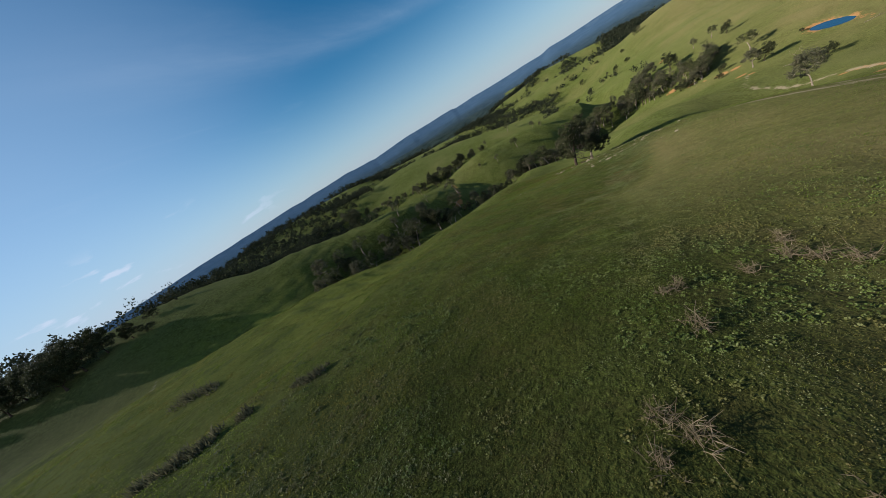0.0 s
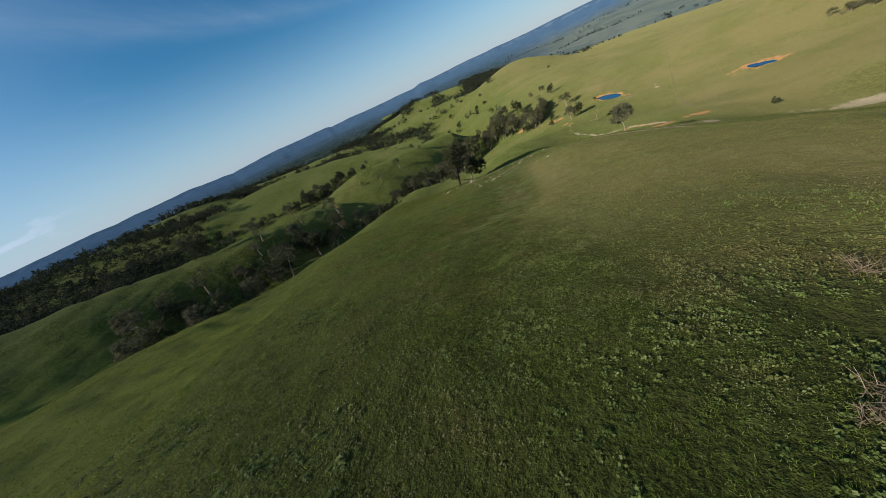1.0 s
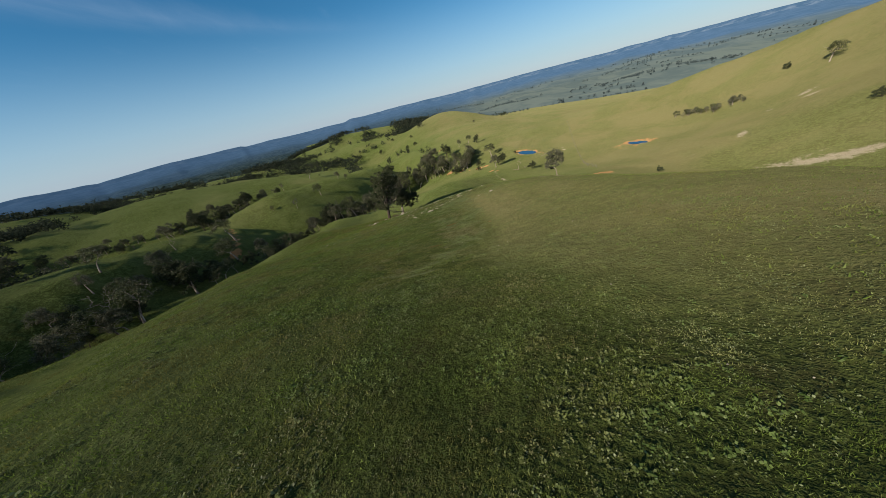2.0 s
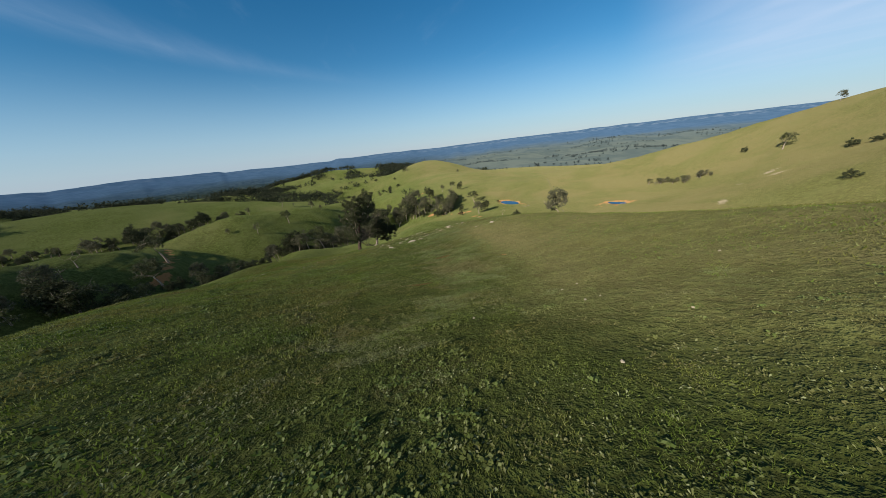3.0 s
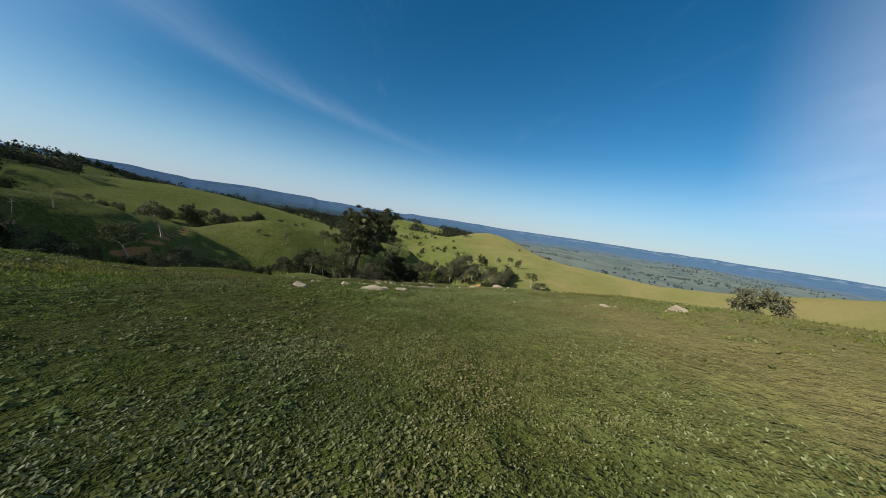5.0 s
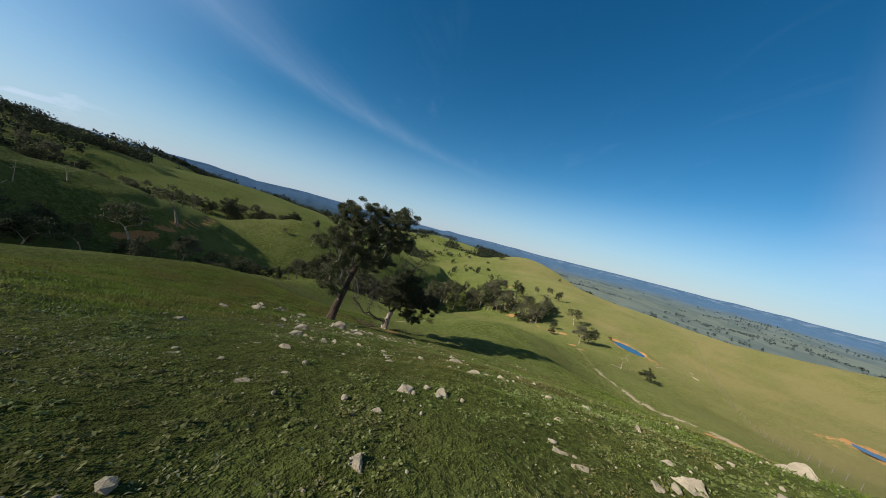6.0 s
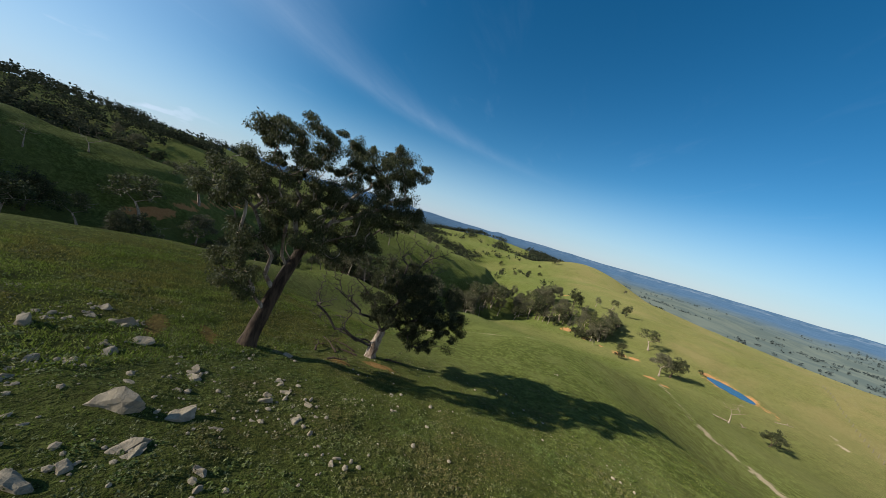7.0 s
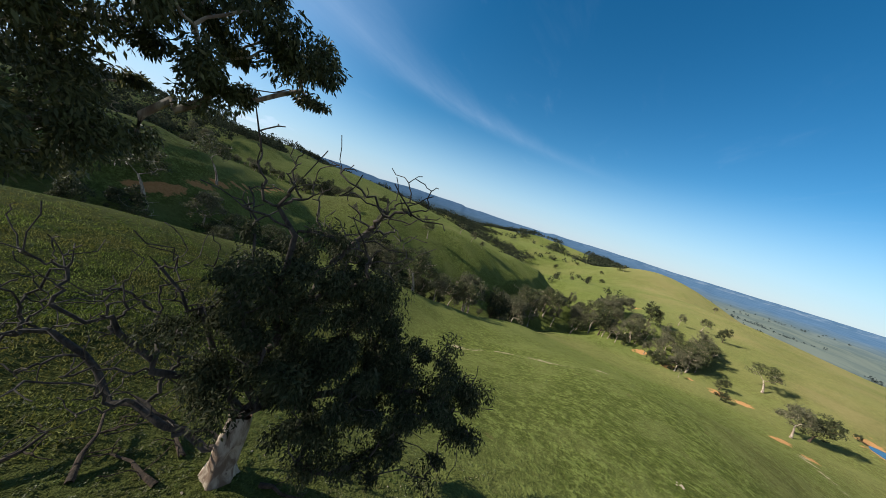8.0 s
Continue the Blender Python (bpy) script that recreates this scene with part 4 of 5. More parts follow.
    for q in ends:
        for _ in range(5):
            sk.grow(q + rng.normal(size=3) * [0.65, 0.65, 0.55] + np.array([0, 0, 0.25]), 3, 0.03, 3, 0.08)
    tree = tagged(new("gum_tree"), "gnarled small eucalyptus, half dead, with bare twisted branches", "tree", "trees on the rocky knoll")
    r = sk.radii(0.46, 0.0145, 2.0, 1.5, 0.7)
    head, runs = sk.chains(r)
    part("trunk", tube_mesh("trunk", [head], 22, 0.16, 3, 0.14), PALE_BARK, tree, "pale peeling trunk")
    runs.sort(key=lambda c: -c[0][1])
    for run in runs[:40]:
        part("limb", tube_mesh("limb", [run], 7, 0.12, 4), PALE_BARK if run[0][1] > 0.3 else DEAD_BARK, tree)
    tagged(part("brushwood", tube_mesh("brushwood", runs[40:], 5), DEAD_BARK, tree), kind="stuff")
    centres = np.array(order)
    leaf_groups(tree, centres, np.random.default_rng(19).uniform(0.30, 0.70, len(centres)), 400, 0.14, 0.048, 0.9, DARK_LEAF, 5)
    return tree


def stand(tree, x, y, lift=0.0):
    tree.location = (x, y, height_at(x, y) + lift)
    return tree


stand(tall_gum(), -12.4, 107.3)
stand(gnarled_gum(), -7.8, 116.2)


def field_tree(name, label, seed, height, trunk_r, fork, lean, clumps, wide, high, each, leaf, mat, wood, bare=0):
    """A tree for the middle distance: unit of its own height in metres, to be copied and scaled."""
    rng = np.random.default_rng(seed)
    trunk = [(lean[0] * t * t, lean[1] * t * t, -0.4 + (fork * height + 0.4) * t) for t in np.linspace(0, 1, 5)]
    sk = Skeleton(trunk, seed)
    tips = []
    arms = 9 if high > 0.66 else rng.integers(4, 7)
    turns = rng.uniform(0, 2 * math.pi, arms)
    for i in range(int(clumps * 1.5)):
        k = i % arms  # boughs that fan out, each with its own head of leaves
        a, q = turns[k] + rng.normal() * 0.45, 0.25 + 0.75 * rng.random() ** 0.6
        top = 1 - 0.55 * q * q + 0.12 * math.sin(5 * turns[k])
        zz = top * 2 - 1 - abs(rng.normal()) * 0.42
        tips.append(np.array([lean[0] + wide * q * math.cos(a) * (0.8 + 0.3 * math.sin(3 * k)), lean[1] + wide * q * math.sin(a) * (0.8 + 0.3 * math.cos(2 * k)), height * (1 - high / 2) + max(zz, -1) * height * high / 2]))
    tips.sort(key=lambda p: np.linalg.norm(p - np.array(trunk[-1])))
    for p in tips:
        sk.grow(p, 3, 0.1, 2, 0.06)
    for i in range(bare):
        a = rng.uniform(0, 2 * math.pi)
        rr = wide * rng.uniform(0.5, 1.2)
        sk.grow((lean[0] + rr * math.cos(a), lean[1] + rr * math.sin(a), height * rng.uniform(fork + 0.1, 1.0)), 3, 0.06, 4, 0.08)
    tree = tagged(new(name), label, "bush" if name == "bush" else "tree")
    head, runs = sk.chains(sk.radii(trunk_r, 0.022))
    part("trunk", tube_mesh("trunk", [head] + runs, 4, 0.08, seed), wood, tree)
    if each:
        c = np.array(tips)
        part("crown", leaf_mesh("crown", c, rng.uniform(0.06, 0.135, len(c)) * (wide + height * 0.5), np.full(len(c), each), leaf, leaf * 0.5, 0.5, seed + 1), mat, tree)
    return tree


KINDS = {
    "round": field_tree("gum_tree", "dense round-crowned eucalyptus on the pasture", 31, 9, 0.28, 0.34, (0.4, 0.2), 44, 3.3, 0.68, 58, 0.34, DULL_LEAF, PALE_BARK),
    "open": field_tree("gum_tree", "open eucalyptus with pale trunk and patchy crown", 32, 10, 0.30, 0.38, (0.9, -0.3), 30, 4.0, 0.58, 58, 0.34, GUM_LEAF, PALE_BARK, 8),
    "dark": field_tree("gum_tree", "dark bushy eucalyptus casting a long shadow", 33, 9, 0.30, 0.25, (-0.3, 0.3), 46, 3.3, 0.82, 58, 0.34, DARK_LEAF, BARK),
    "tall": field_tree("gum_tree", "tall grey-green gully eucalyptus with pale stems", 34, 12, 0.30, 0.45, (0.5, 0.5), 34, 3.6, 0.7, 58, 0.36, DULL_LEAF, PALE_BARK, 6),
    "thin": field_tree("gum_tree", "thin brownish eucalyptus with sparse crown", 35, 10, 0.22, 0.4, (-0.6, 0.2), 22, 3.2, 0.65, 40, 0.32, DULL_LEAF, PALE_BARK, 16),
    "dead": field_tree("dead_tree", "dead bare grey tree with spreading branches", 36, 8, 0.24, 0.42, (0.3, 0.1), 0, 2.8, 0.6, 0, 0.4, DULL_LEAF, PALE_BARK, 26),
    "bush": field_tree("bush", "low dark rounded bush on the pasture", 37, 5, 0.18, 0.12, (0.5, 0.0), 34, 3.4, 0.9, 58, 0.32, DARK_LEAF, BARK),
    "lean": field_tree("gum_tree", "pale leaning eucalyptus beside the red track", 38, 10, 0.34, 0.55, (1.6, 0.8), 24, 4.4, 0.45, 58, 0.34, GUM_LEAF, PALE_BARK, 6),
}
KINDS["grove"] = field_tree("gum_tree", "dense dark eucalyptus against the skyline", 39, 13, 0.4, 0.16, (0.3, 0.2), 64, 5.2, 0.92, 120, 0.42, DARK_LEAF, BARK)
USED = set()


def plant(kind, x, y, height, group=""):
    src = KINDS[kind]
    tall = {"round": 9, "open": 10, "dark": 9, "tall": 12, "thin": 10, "dead": 8, "bush": 5, "lean": 10, "grove": 13}[kind]
    height = min(height, 6.0) if kind == "bush" else height
    turn = random.uniform(0, 360)
    s = height / tall
    m = Matrix.Translation((x, y, height_at(x, y) - 0.1)) @ Matrix.Rotation(radians(turn), 4, "Z") @ Matrix.Diagonal((s * random.uniform(0.9, 1.15), s * random.uniform(0.9, 1.15), s, 1))
    ob = src if kind not in USED else copy_thing(src, m)
    if kind not in USED:
        src.matrix_basis = m
        USED.add(kind)
    return tagged(ob, group=group)


random.seed(7)
LONE_TREES = [("round", 33.3, 84.7, 7.4), ("open", 210, 139, 9.5), ("bush", 76.3, 184.6, 4.6), ("dead", 70, 189, 6.6), ("open", 77, 257, 12), ("round", 66, 219, 11), ("dark", 71, 222, 9.5), ("dark", 55.5, 258, 9), ("round", 52, 262, 9), ("tall", 44, 262, 10), ("dark", 61, 246, 5), ("bush", 56, 232, 4), ("bush", 91, 240.5, 2.2),
              ("lean", -83, 150.5, 11), ("open", -59, 222, 9.4), ("thin", -70, 201, 6.3), ("round", -83, 199.5, 3.6), ("open", -96, 350, 10.9), ("round", -51, 258, 7), ("round", -45, 260, 4.8), ("thin", -87, 357, 5.6), ("open", -61, 187, 8.0),
              ("tall", -43, 167, 9.5), ("bush", 219.6, 161, 3.6), ("dead", -94.5, 134, 6.5), ("dead", -90.5, 124, 5.5)]
for kind, x, y, high in LONE_TREES:
    plant(kind, x, y, high, "lone paddock trees")
THICKET = [("round", 185, 183, 4.2), ("thin", 185, 175, 4.5), ("round", 184, 167, 4.6), ("thin", 187, 161, 4.0), ("round", 192, 159, 3.6), ("bush", 188.5, 107, 3.8), ("bush", 187, 101, 3.2), ("bush", 146, 88, 3.4), ("bush", 89, 108, 2.4), ("round", 270, 150, 7)]
for i in range(22):
    u = random.random()
    THICKET.append((random.choice(("round", "thin", "round", "open")), 184 + 11 * u ** 2 + random.gauss(0, 1.6), 189 - 28 * u + random.gauss(0, 1.2), random.uniform(3.4, 6.2)))
for kind, x, y, high in THICKET:
    plant(kind, x, y, high, "hillside bushes")
EAST_BELT = [(-31, 185, 9), (-25, 198, 11), (-19, 214, 12), (-14, 236, 14), (-8, 255, 14), (2, 272, 13), (12, 274, 10), (24, 274, 12), (37, 280, 13), (43, 277, 11), (49, 273, 12), (53, 272, 10),
             (47, 300, 11), (36, 310, 12), (20, 300, 13), (65, 318, 8), (76, 320, 8), (81, 307, 7), (45, 259, 6), (49, 245, 5), (-40, 172, 11), (-34, 176, 12), (-46, 168, 9), (-54, 169, 9), (-60, 179, 6), (-57, 186, 6)]
for i, (x, y, high) in enumerate(EAST_BELT):
    plant(("tall", "open", "dark", "round", "thin")[i % 5], x, y, high * 1.15, "trees along the eastern gully")
BELT_FRONT = [(-52, 170), (-30, 184), (-25, 228), (-7, 268), (11, 284), (26, 270), (36, 259), (49, 251), (57, 256), (60, 266)]
for i in range(104):
    u = random.uniform(0, len(BELT_FRONT) - 1.001)
    (ax, ay), (bx, by) = BELT_FRONT[int(u)], BELT_FRONT[int(u) + 1]
    back = 34 * random.random() ** 1.3
    x, y = ax + (bx - ax) * (u % 1) + 0.35 * back, ay + (by - ay) * (u % 1) + 0.9 * back
    plant(random.choice(("tall", "thin", "open", "round", "thin", "tall", "bush", "open")), x, y, random.uniform(11, 19) if 1 < u < 5 else random.uniform(7.5, 13), "trees along the eastern gully")
WEST_GULLY = [(-104, 73, 9), (-95, 77, 10), (-90, 83, 10), (-84, 95, 9), (-82, 114, 9), (-74, 117, 7.5), (-89, 108, 7), (-88, 92, 7), (-94, 92, 7), (-99, 111, 7), (-89, 117, 8), (-80, 111, 8), (-79, 121, 6), (-64, 131, 4.5), (-112, 66, 9), (-100, 62, 7),
              (-85, 115, 8), (-91, 105, 6.5), (-99, 92, 6.5), (-107, 84, 6.5), (-121, 105, 8), (-78, 136, 9), (-72, 144, 7.5), (-112, 75, 5)]
for i, (x, y, high) in enumerate(WEST_GULLY):
    plant(("dark", "open", "round", "lean")[i % 4], x, y, high * 1.3, "trees in the western gully")
for i in range(14):
    u = random.random()
    x, y = -108 + 46 * u + random.gauss(0, 5), 58 + 84 * u + random.gauss(0, 6)
    plant(random.choice(("dark", "round", "bush", "thin", "tall", "dead")), x, y, random.uniform(4.5, 11), "trees in the western gully")
for i in range(30):
    u = random.uniform(0, 4.0)
    (ax, ay), (bx, by) = CREEK[3 + int(u)], CREEK[4 + int(u)]
    x, y = ax + (bx - ax) * (u % 1) + random.gauss(0, 5), ay + (by - ay) * (u % 1) + random.gauss(0, 5)
    plant(random.choice(("dark", "tall", "round", "open", "thin", "bush")), x, y, random.uniform(4.5, 9.5), "trees along the creek")
WEST_VALLEY = [(-165, 232, 13), (-149, 239, 15), (-141, 262, 12), (-135, 290, 8), (-205, 229, 9), (-194, 227, 6), (-220, 227, 8), (-247, 217, 16), (-262, 216, 14), (-233, 222, 10), (-215, 234, 9), (-210, 240, 7), (-198, 239, 4.5), (-187, 237, 4.5), (-148, 254, 10), (-151, 271, 7), (-141, 277, 8),
               (-148, 247, 8), (-179, 238, 3), (-128, 256, 9), (-158, 262, 8), (-172, 250, 5), (-135, 247, 9), (-122, 290, 8), (-146, 262, 11), (-240, 208, 13), (-225, 212, 12)]
VALLEY_LINE = [(-232, 224), (-205, 231), (-180, 239), (-163, 243), (-150, 252), (-140, 268), (-126, 288), (-108, 318)]
for i in range(58):
    u = random.uniform(0, len(VALLEY_LINE) - 1.001)
    (ax, ay), (bx, by) = VALLEY_LINE[int(u)], VALLEY_LINE[int(u) + 1]
    x, y = ax + (bx - ax) * (u % 1) + random.gauss(0, 4.5), ay + (by - ay) * (u % 1) + random.gauss(0, 4.5)
    plant(random.choice(("tall", "thin", "dark", "round", "bush", "open")), x, y, random.uniform(7, 13) if u > 2.4 else random.uniform(4, 8), "trees in the western valley")
for i, (x, y, high) in enumerate(WEST_VALLEY):
    plant(("tall", "dark", "thin", "round")[i % 4], x, y, high, "trees in the western valley")
WEST_CREST = [(-163, 3, 13.5), (-164, 10, 11), (-160, -3, 13), (-172, -6, 12), (-170, -14, 11), (-183, -15, 10), (-178, -22, 10), (-190, -30, 10), (-162, 17, 7), (-176, 2, 12), (-185, -4, 11), (-168, -1, 12), (-180, -10, 12), (-158, 22, 4), (-172, 27, 5), (-186, 40, 6), (-195, -20, 11), (-176, -30, 9)]
for i, (x, y, high) in enumerate(WEST_CREST):
    plant("grove" if high > 6 else "bush", x, y, high, "trees on the western crest")
FAR_TREES = [(6, 470, 8), (24, 480, 8), (38, 490, 7), (65, 575, 11), (59, 580, 9), (7, 630, 9), (120, 434, 6), (-20, 600, 9), (-62, 629, 10), (-106, 636, 11), (-40, 470, 9), (-10, 440, 8), (15, 520, 6), (-30, 520, 8), (40, 560, 5)]
for i, (x, y, high) in enumerate(FAR_TREES):
    plant(("round", "dark", "bush")[i % 3], x, y, high, "scattered trees on the far hills")


def crowns(name, spots, lumps, each, leaf, seed, mat, label):
    """Many tree crowns in one mesh, each of a few lumps of leaves."""
    rng = np.random.default_rng(seed)
    s = np.concatenate(spots)
    c = np.repeat(np.stack([s[:, 0], s[:, 1], s[:, 3] + s[:, 2] * 0.58], 1), lumps, 0)
    h = np.repeat(s[:, 2], lumps)
    c = c + rng.normal(size=c.shape) * h[:, None] * [0.20, 0.20, 0.14]
    me = leaf_mesh(name, c, h * 0.32, np.full(len(c), each), leaf, leaf * 0.75, 0.0, seed, 0.9)
    me.materials.append(mat)
    tagged(new(name, me), label, "woodland", kind="stuff")


def wooded(rng, x0, x1, y0, y1, n, high):
    x, y = rng.uniform(x0, x1, n * 3), rng.uniform(y0, y1, n * 3)
    keep = np.argsort(-(value_noise(x, y, 120, 51) + 0.6 * value_noise(x, y, 45, 52) + 0.35 * rng.random(n * 3)))[:n]
    x, y = x[keep], y[keep]
    return np.stack([x, y, high * rng.uniform(0.6, 1.2, n), ground_height(x, y)], 1)


def make_woodland():
    rng = np.random.default_rng(77)
    near = [wooded(rng, -330, -215, 350, 620, 220, 10), wooded(rng, -215, -60, 410, 640, 300, 11), wooded(rng, -470, -170, 450, 720, 620, 10), wooded(rng, -60, 40, 330, 420, 22, 8), wooded(rng, -300, -175, 150, 200, 130, 9), wooded(rng, -420, -240, -200, 60, 150, 10)]
    # the close-grown hill in the west
    turn, away = np.radians(rng.uniform(-100, -54, 1300)), np.sqrt(rng.uniform(225 ** 2, 470 ** 2, 1300))
    x, y = away * np.sin(turn), 90 + away * np.cos(turn)
    keep = (value_noise(x, y, 40, 53) + 0.4 * rng.random(1300) > 0.36) & ((away > 310) | (turn < radians(-60)))
    near.append(np.stack([x, y, 9 * rng.uniform(0.5, 1.2, 1300), ground_height(x, y)], 1)[keep])
    crowns("woodland", near, 3, 24, 1.25, 78, WOOD_LEAF, "dark eucalyptus woods on the western hills")
    far = [wooded(rng, -270, 150, 835, 930, 620, 12), wooded(rng, -60, 60, 640, 760, 60, 9), wooded(rng, -700, -200, 620, 950, 600, 12), wooded(rng, -200, 300, 700, 950, 180, 11), wooded(rng, -650, -430, 60, 560, 300, 10)]
    crowns("woodland", far, 3, 8, 2.6, 79, WOOD_LEAF, "dark woods on the far hills")
    crowns("woodland", PLAIN_TREES, 3, 4, 4.5, 80, HAZY_LEAF, "woods on the far plain with haze painted into their colour")


make_woodland()

# ---- rocks ----
def rock_mesh(seed, flat):
    """A weathered block: a ball cut by planes and roughened."""
    rng = random.Random(seed)
    bm = bmesh.new()
    bmesh.ops.create_icosphere(bm, subdivisions=3, radius=0.5)
    cuts = []
    for _ in range(11):
        v = Vector((rng.gauss(0, 1), rng.gauss(0, 1), rng.gauss(0.1, 0.8))).normalized()
        cuts.append((v, rng.uniform(0.17, 0.38)))
    for v in bm.verts:
        p = v.co.copy()
        for way, far in cuts:
            over = p.dot(way) - far
            if over > 0:
                p -= way * over * 0.97
        p *= 1 + 0.34 * noise.noise(p * 3.2 + Vector((seed, 0, 0))) + 0.12 * noise.noise(p * 8 + Vector((0, seed, 0))) + 0.05 * noise.noise(p * 19)
        v.co = Vector((p.x * 1.25, p.y, p.z * flat))
    me = bpy.data.meshes.new("boulder")
    bm.to_mesh(me)
    bm.free()
    me.polygons.foreach_set("use_smooth", np.full(len(me.polygons), False, dtype=bool))
    me.materials.append(GRANITE)
    return me


ROCKS = [rock_mesh(i + 1, (0.85, 0.6, 0.75, 0.4, 0.95, 0.5)[i]) for i in range(6)]
ROCK_LABELS = ["pale pinkish granite boulder sunk in short grass", "low flat granite slab showing through the grass", "angular lichen-grey granite rock in the pasture",
               "thin flat slab of pale stone in the grass", "upright pale granite block on the pasture", "half-buried weathered granite rock"]


def set_rock(i, x, y, size, group):
    shape = i % 6 if size < 0.8 else (0, 4, 2)[i % 3]
    ob = new("boulder", ROCKS[shape])
    a = random.uniform(0, 360)
    ob.matrix_basis = Matrix.Translation((x, y, height_at(x, y) - size * (0.05 + 0.10 * random.random()))) @ Matrix.Rotation(radians(a), 4, "Z") @ Matrix.Rotation(radians(random.uniform(-16, 16)), 4, "X") @ Matrix.Diagonal((size, size, size * (1.2 if size > 1 and y > 90 else 0.75 if size > 1 else random.uniform(0.75, 1.1)), 1))
    tagged(ob, ROCK_LABELS[shape], "rock", group)


random.seed(11)
CREST_ROCKS = [(-5.4, 73.0, 0.9), (-3.6, 74.7, 0.8), (-2.0, 73.6, 1.2), (0.9, 75.0, 1.0), (3.6, 76.0, 0.7), (5.4, 76.6, 0.8), (-0.4, 73.8, 0.6), (10.1, 69.4, 0.8), (7.8, 70.0, 0.3), (-2.7, 75.6, 0.6), (-0.1, 75.6, 0.55), (2.0, 75.5, 0.3), (-5.5, 75.8, 0.35), (-1.4, 76.7, 0.3),
               (-2.3, 77.4, 0.45), (3.1, 77.9, 0.25), (1.1, 78.1, 0.45), (0.4, 79.5, 0.35), (5.7, 79.6, 0.8), (9.0, 80.7, 0.7), (-6.4, 78.4, 0.45)]
for i, (x, y, size) in enumerate(CREST_ROCKS):
    set_rock(i * 5 + 2, x, y, size * 1.15, "rocks along the crest")
SLOPE_ROCKS = [(13.0, 85.3, 0.95), (6.5, 81.5, 0.7), (5.6, 81.1, 0.25), (-2.9, 81.4, 0.30), (0.2, 81.5, 0.27), (8.2, 81.6, 0.30), (4.1, 81.7, 0.27), (-5.4, 82.2, 0.28), (0.5, 82.8, 0.5), (1.5, 83.3, 0.5), (8.7, 83.3, 0.25), (7.6, 84.7, 0.25), (6.8, 86.2, 0.34), (-10.7, 87.2, 0.5), (4.3, 88.8, 0.45), (2.9, 88.8, 0.6), (1.8, 89.0, 0.5),
               (-4.5, 89.0, 0.45), (-1.4, 89.1, 0.24), (-5.9, 89.7, 0.3), (-6.8, 90.1, 0.6), (-4.6, 90.4, 0.4), (-1.8, 90.5, 0.45), (0.3, 90.5, 0.3), (-3.2, 90.5, 0.35), (2.1, 92.1, 0.6), (-7.6, 92.1, 0.6)]
for i, (x, y, size) in enumerate(SLOPE_ROCKS):
    set_rock(i * 7 + 1, x, y, size * 1.45, "rocks on the slope")
TREE_ROCKS = [(-6.3, 92.7, 0.5), (-4.9, 93.6, 0.3), (2.0, 94.8, 0.4), (-9.4, 95.0, 0.45), (-10.9, 95.8, 0.75), (-16.9, 96.7, 0.8), (-5.6, 97.0, 0.25), (-11.2, 97.9, 0.6), (-5.5, 98.1, 0.6), (-8.0, 98.9, 1.05), (-11.7, 99.6, 0.6), (-6.7, 99.9, 0.85), (-16.6, 100.2, 0.9), (-17.2, 100.9, 0.5),
              (-1.7, 101.1, 0.35), (-13.4, 101.3, 0.35), (-5.4, 101.5, 0.45), (-9.2, 102.0, 0.65), (-4.4, 102.5, 0.45), (-10.0, 102.6, 0.55), (-17.7, 102.7, 0.6), (-6.4, 103.1, 0.5), (-16.2, 103.3, 1.0), (-5.1, 104.3, 0.45), (-7.5, 105.2, 0.6), (-10.5, 105.9, 0.3), (-10.3, 108.6, 0.75), (-12.6, 101.0, 0.7), (-13.4, 102.4, 0.75), (-3.1, 110.3, 0.36), (0.0, 111.0, 0.5), (12.2, 136.4, 0.5), (-18.6, 103.6, 0.7)]
for i, (x, y, size) in enumerate(TREE_ROCKS):
    set_rock(i * 5 + 3, x, y, size * 1.3, "rocks below the gum trees")


BANK_ROCKS = [(-18.4, 101.1, 0.5), (-17.9, 101.4, 0.45), (-17.4, 101.8, 0.6), (-18.0, 102.6, 0.5), (-18.8, 103.5, 0.45), (-15.8, 103.0, 0.8), (-16.5, 103.9, 0.5), (-12.2, 98.8, 0.6), (-11.7, 99.4, 0.7), (-11.8, 98.3, 0.4), (-10.6, 97.9, 0.4), (-9.8, 102.2, 0.45), (-9.4, 102.3, 0.35), (-9.0, 101.9, 0.4), (-8.9, 102.5, 0.3), (-8.5, 101.0, 0.4), (-9.4, 101.2, 0.35), (-6.8, 103.5, 0.45), (-6.5, 104.4, 0.6), (-7.3, 104.9, 0.45), (-5.5, 103.8, 0.35), (-5.3, 104.5, 0.3), (-5.6, 101.8, 0.35), (-4.6, 102.7, 0.4), (-4.5, 106.6, 0.3), (-3.8, 107.4, 0.25), (-5.9, 98.3, 0.9), (-5.6, 98.2, 0.5), (-5.9, 96.5, 0.8), (-5.9, 97.1, 0.5), (-5.4, 100.2, 0.2), (-1.8, 101.6, 0.3)]
for i, (x, y, size) in enumerate(BANK_ROCKS):
    set_rock(i * 5 + 1, x, y, size, "rocks below the gum trees")
for i in range(46):
    u = random.random()
    if i < 26:
        x, y = random.gauss(-9, 4.5), random.gauss(100, 4.0)
    else:
        x, y = random.uniform(-12, 9), random.uniform(78, 96)
    set_rock(random.choice((1, 2, 3, 5, 3)), x, y, random.uniform(0.2, 0.5), "rocks on the slope")


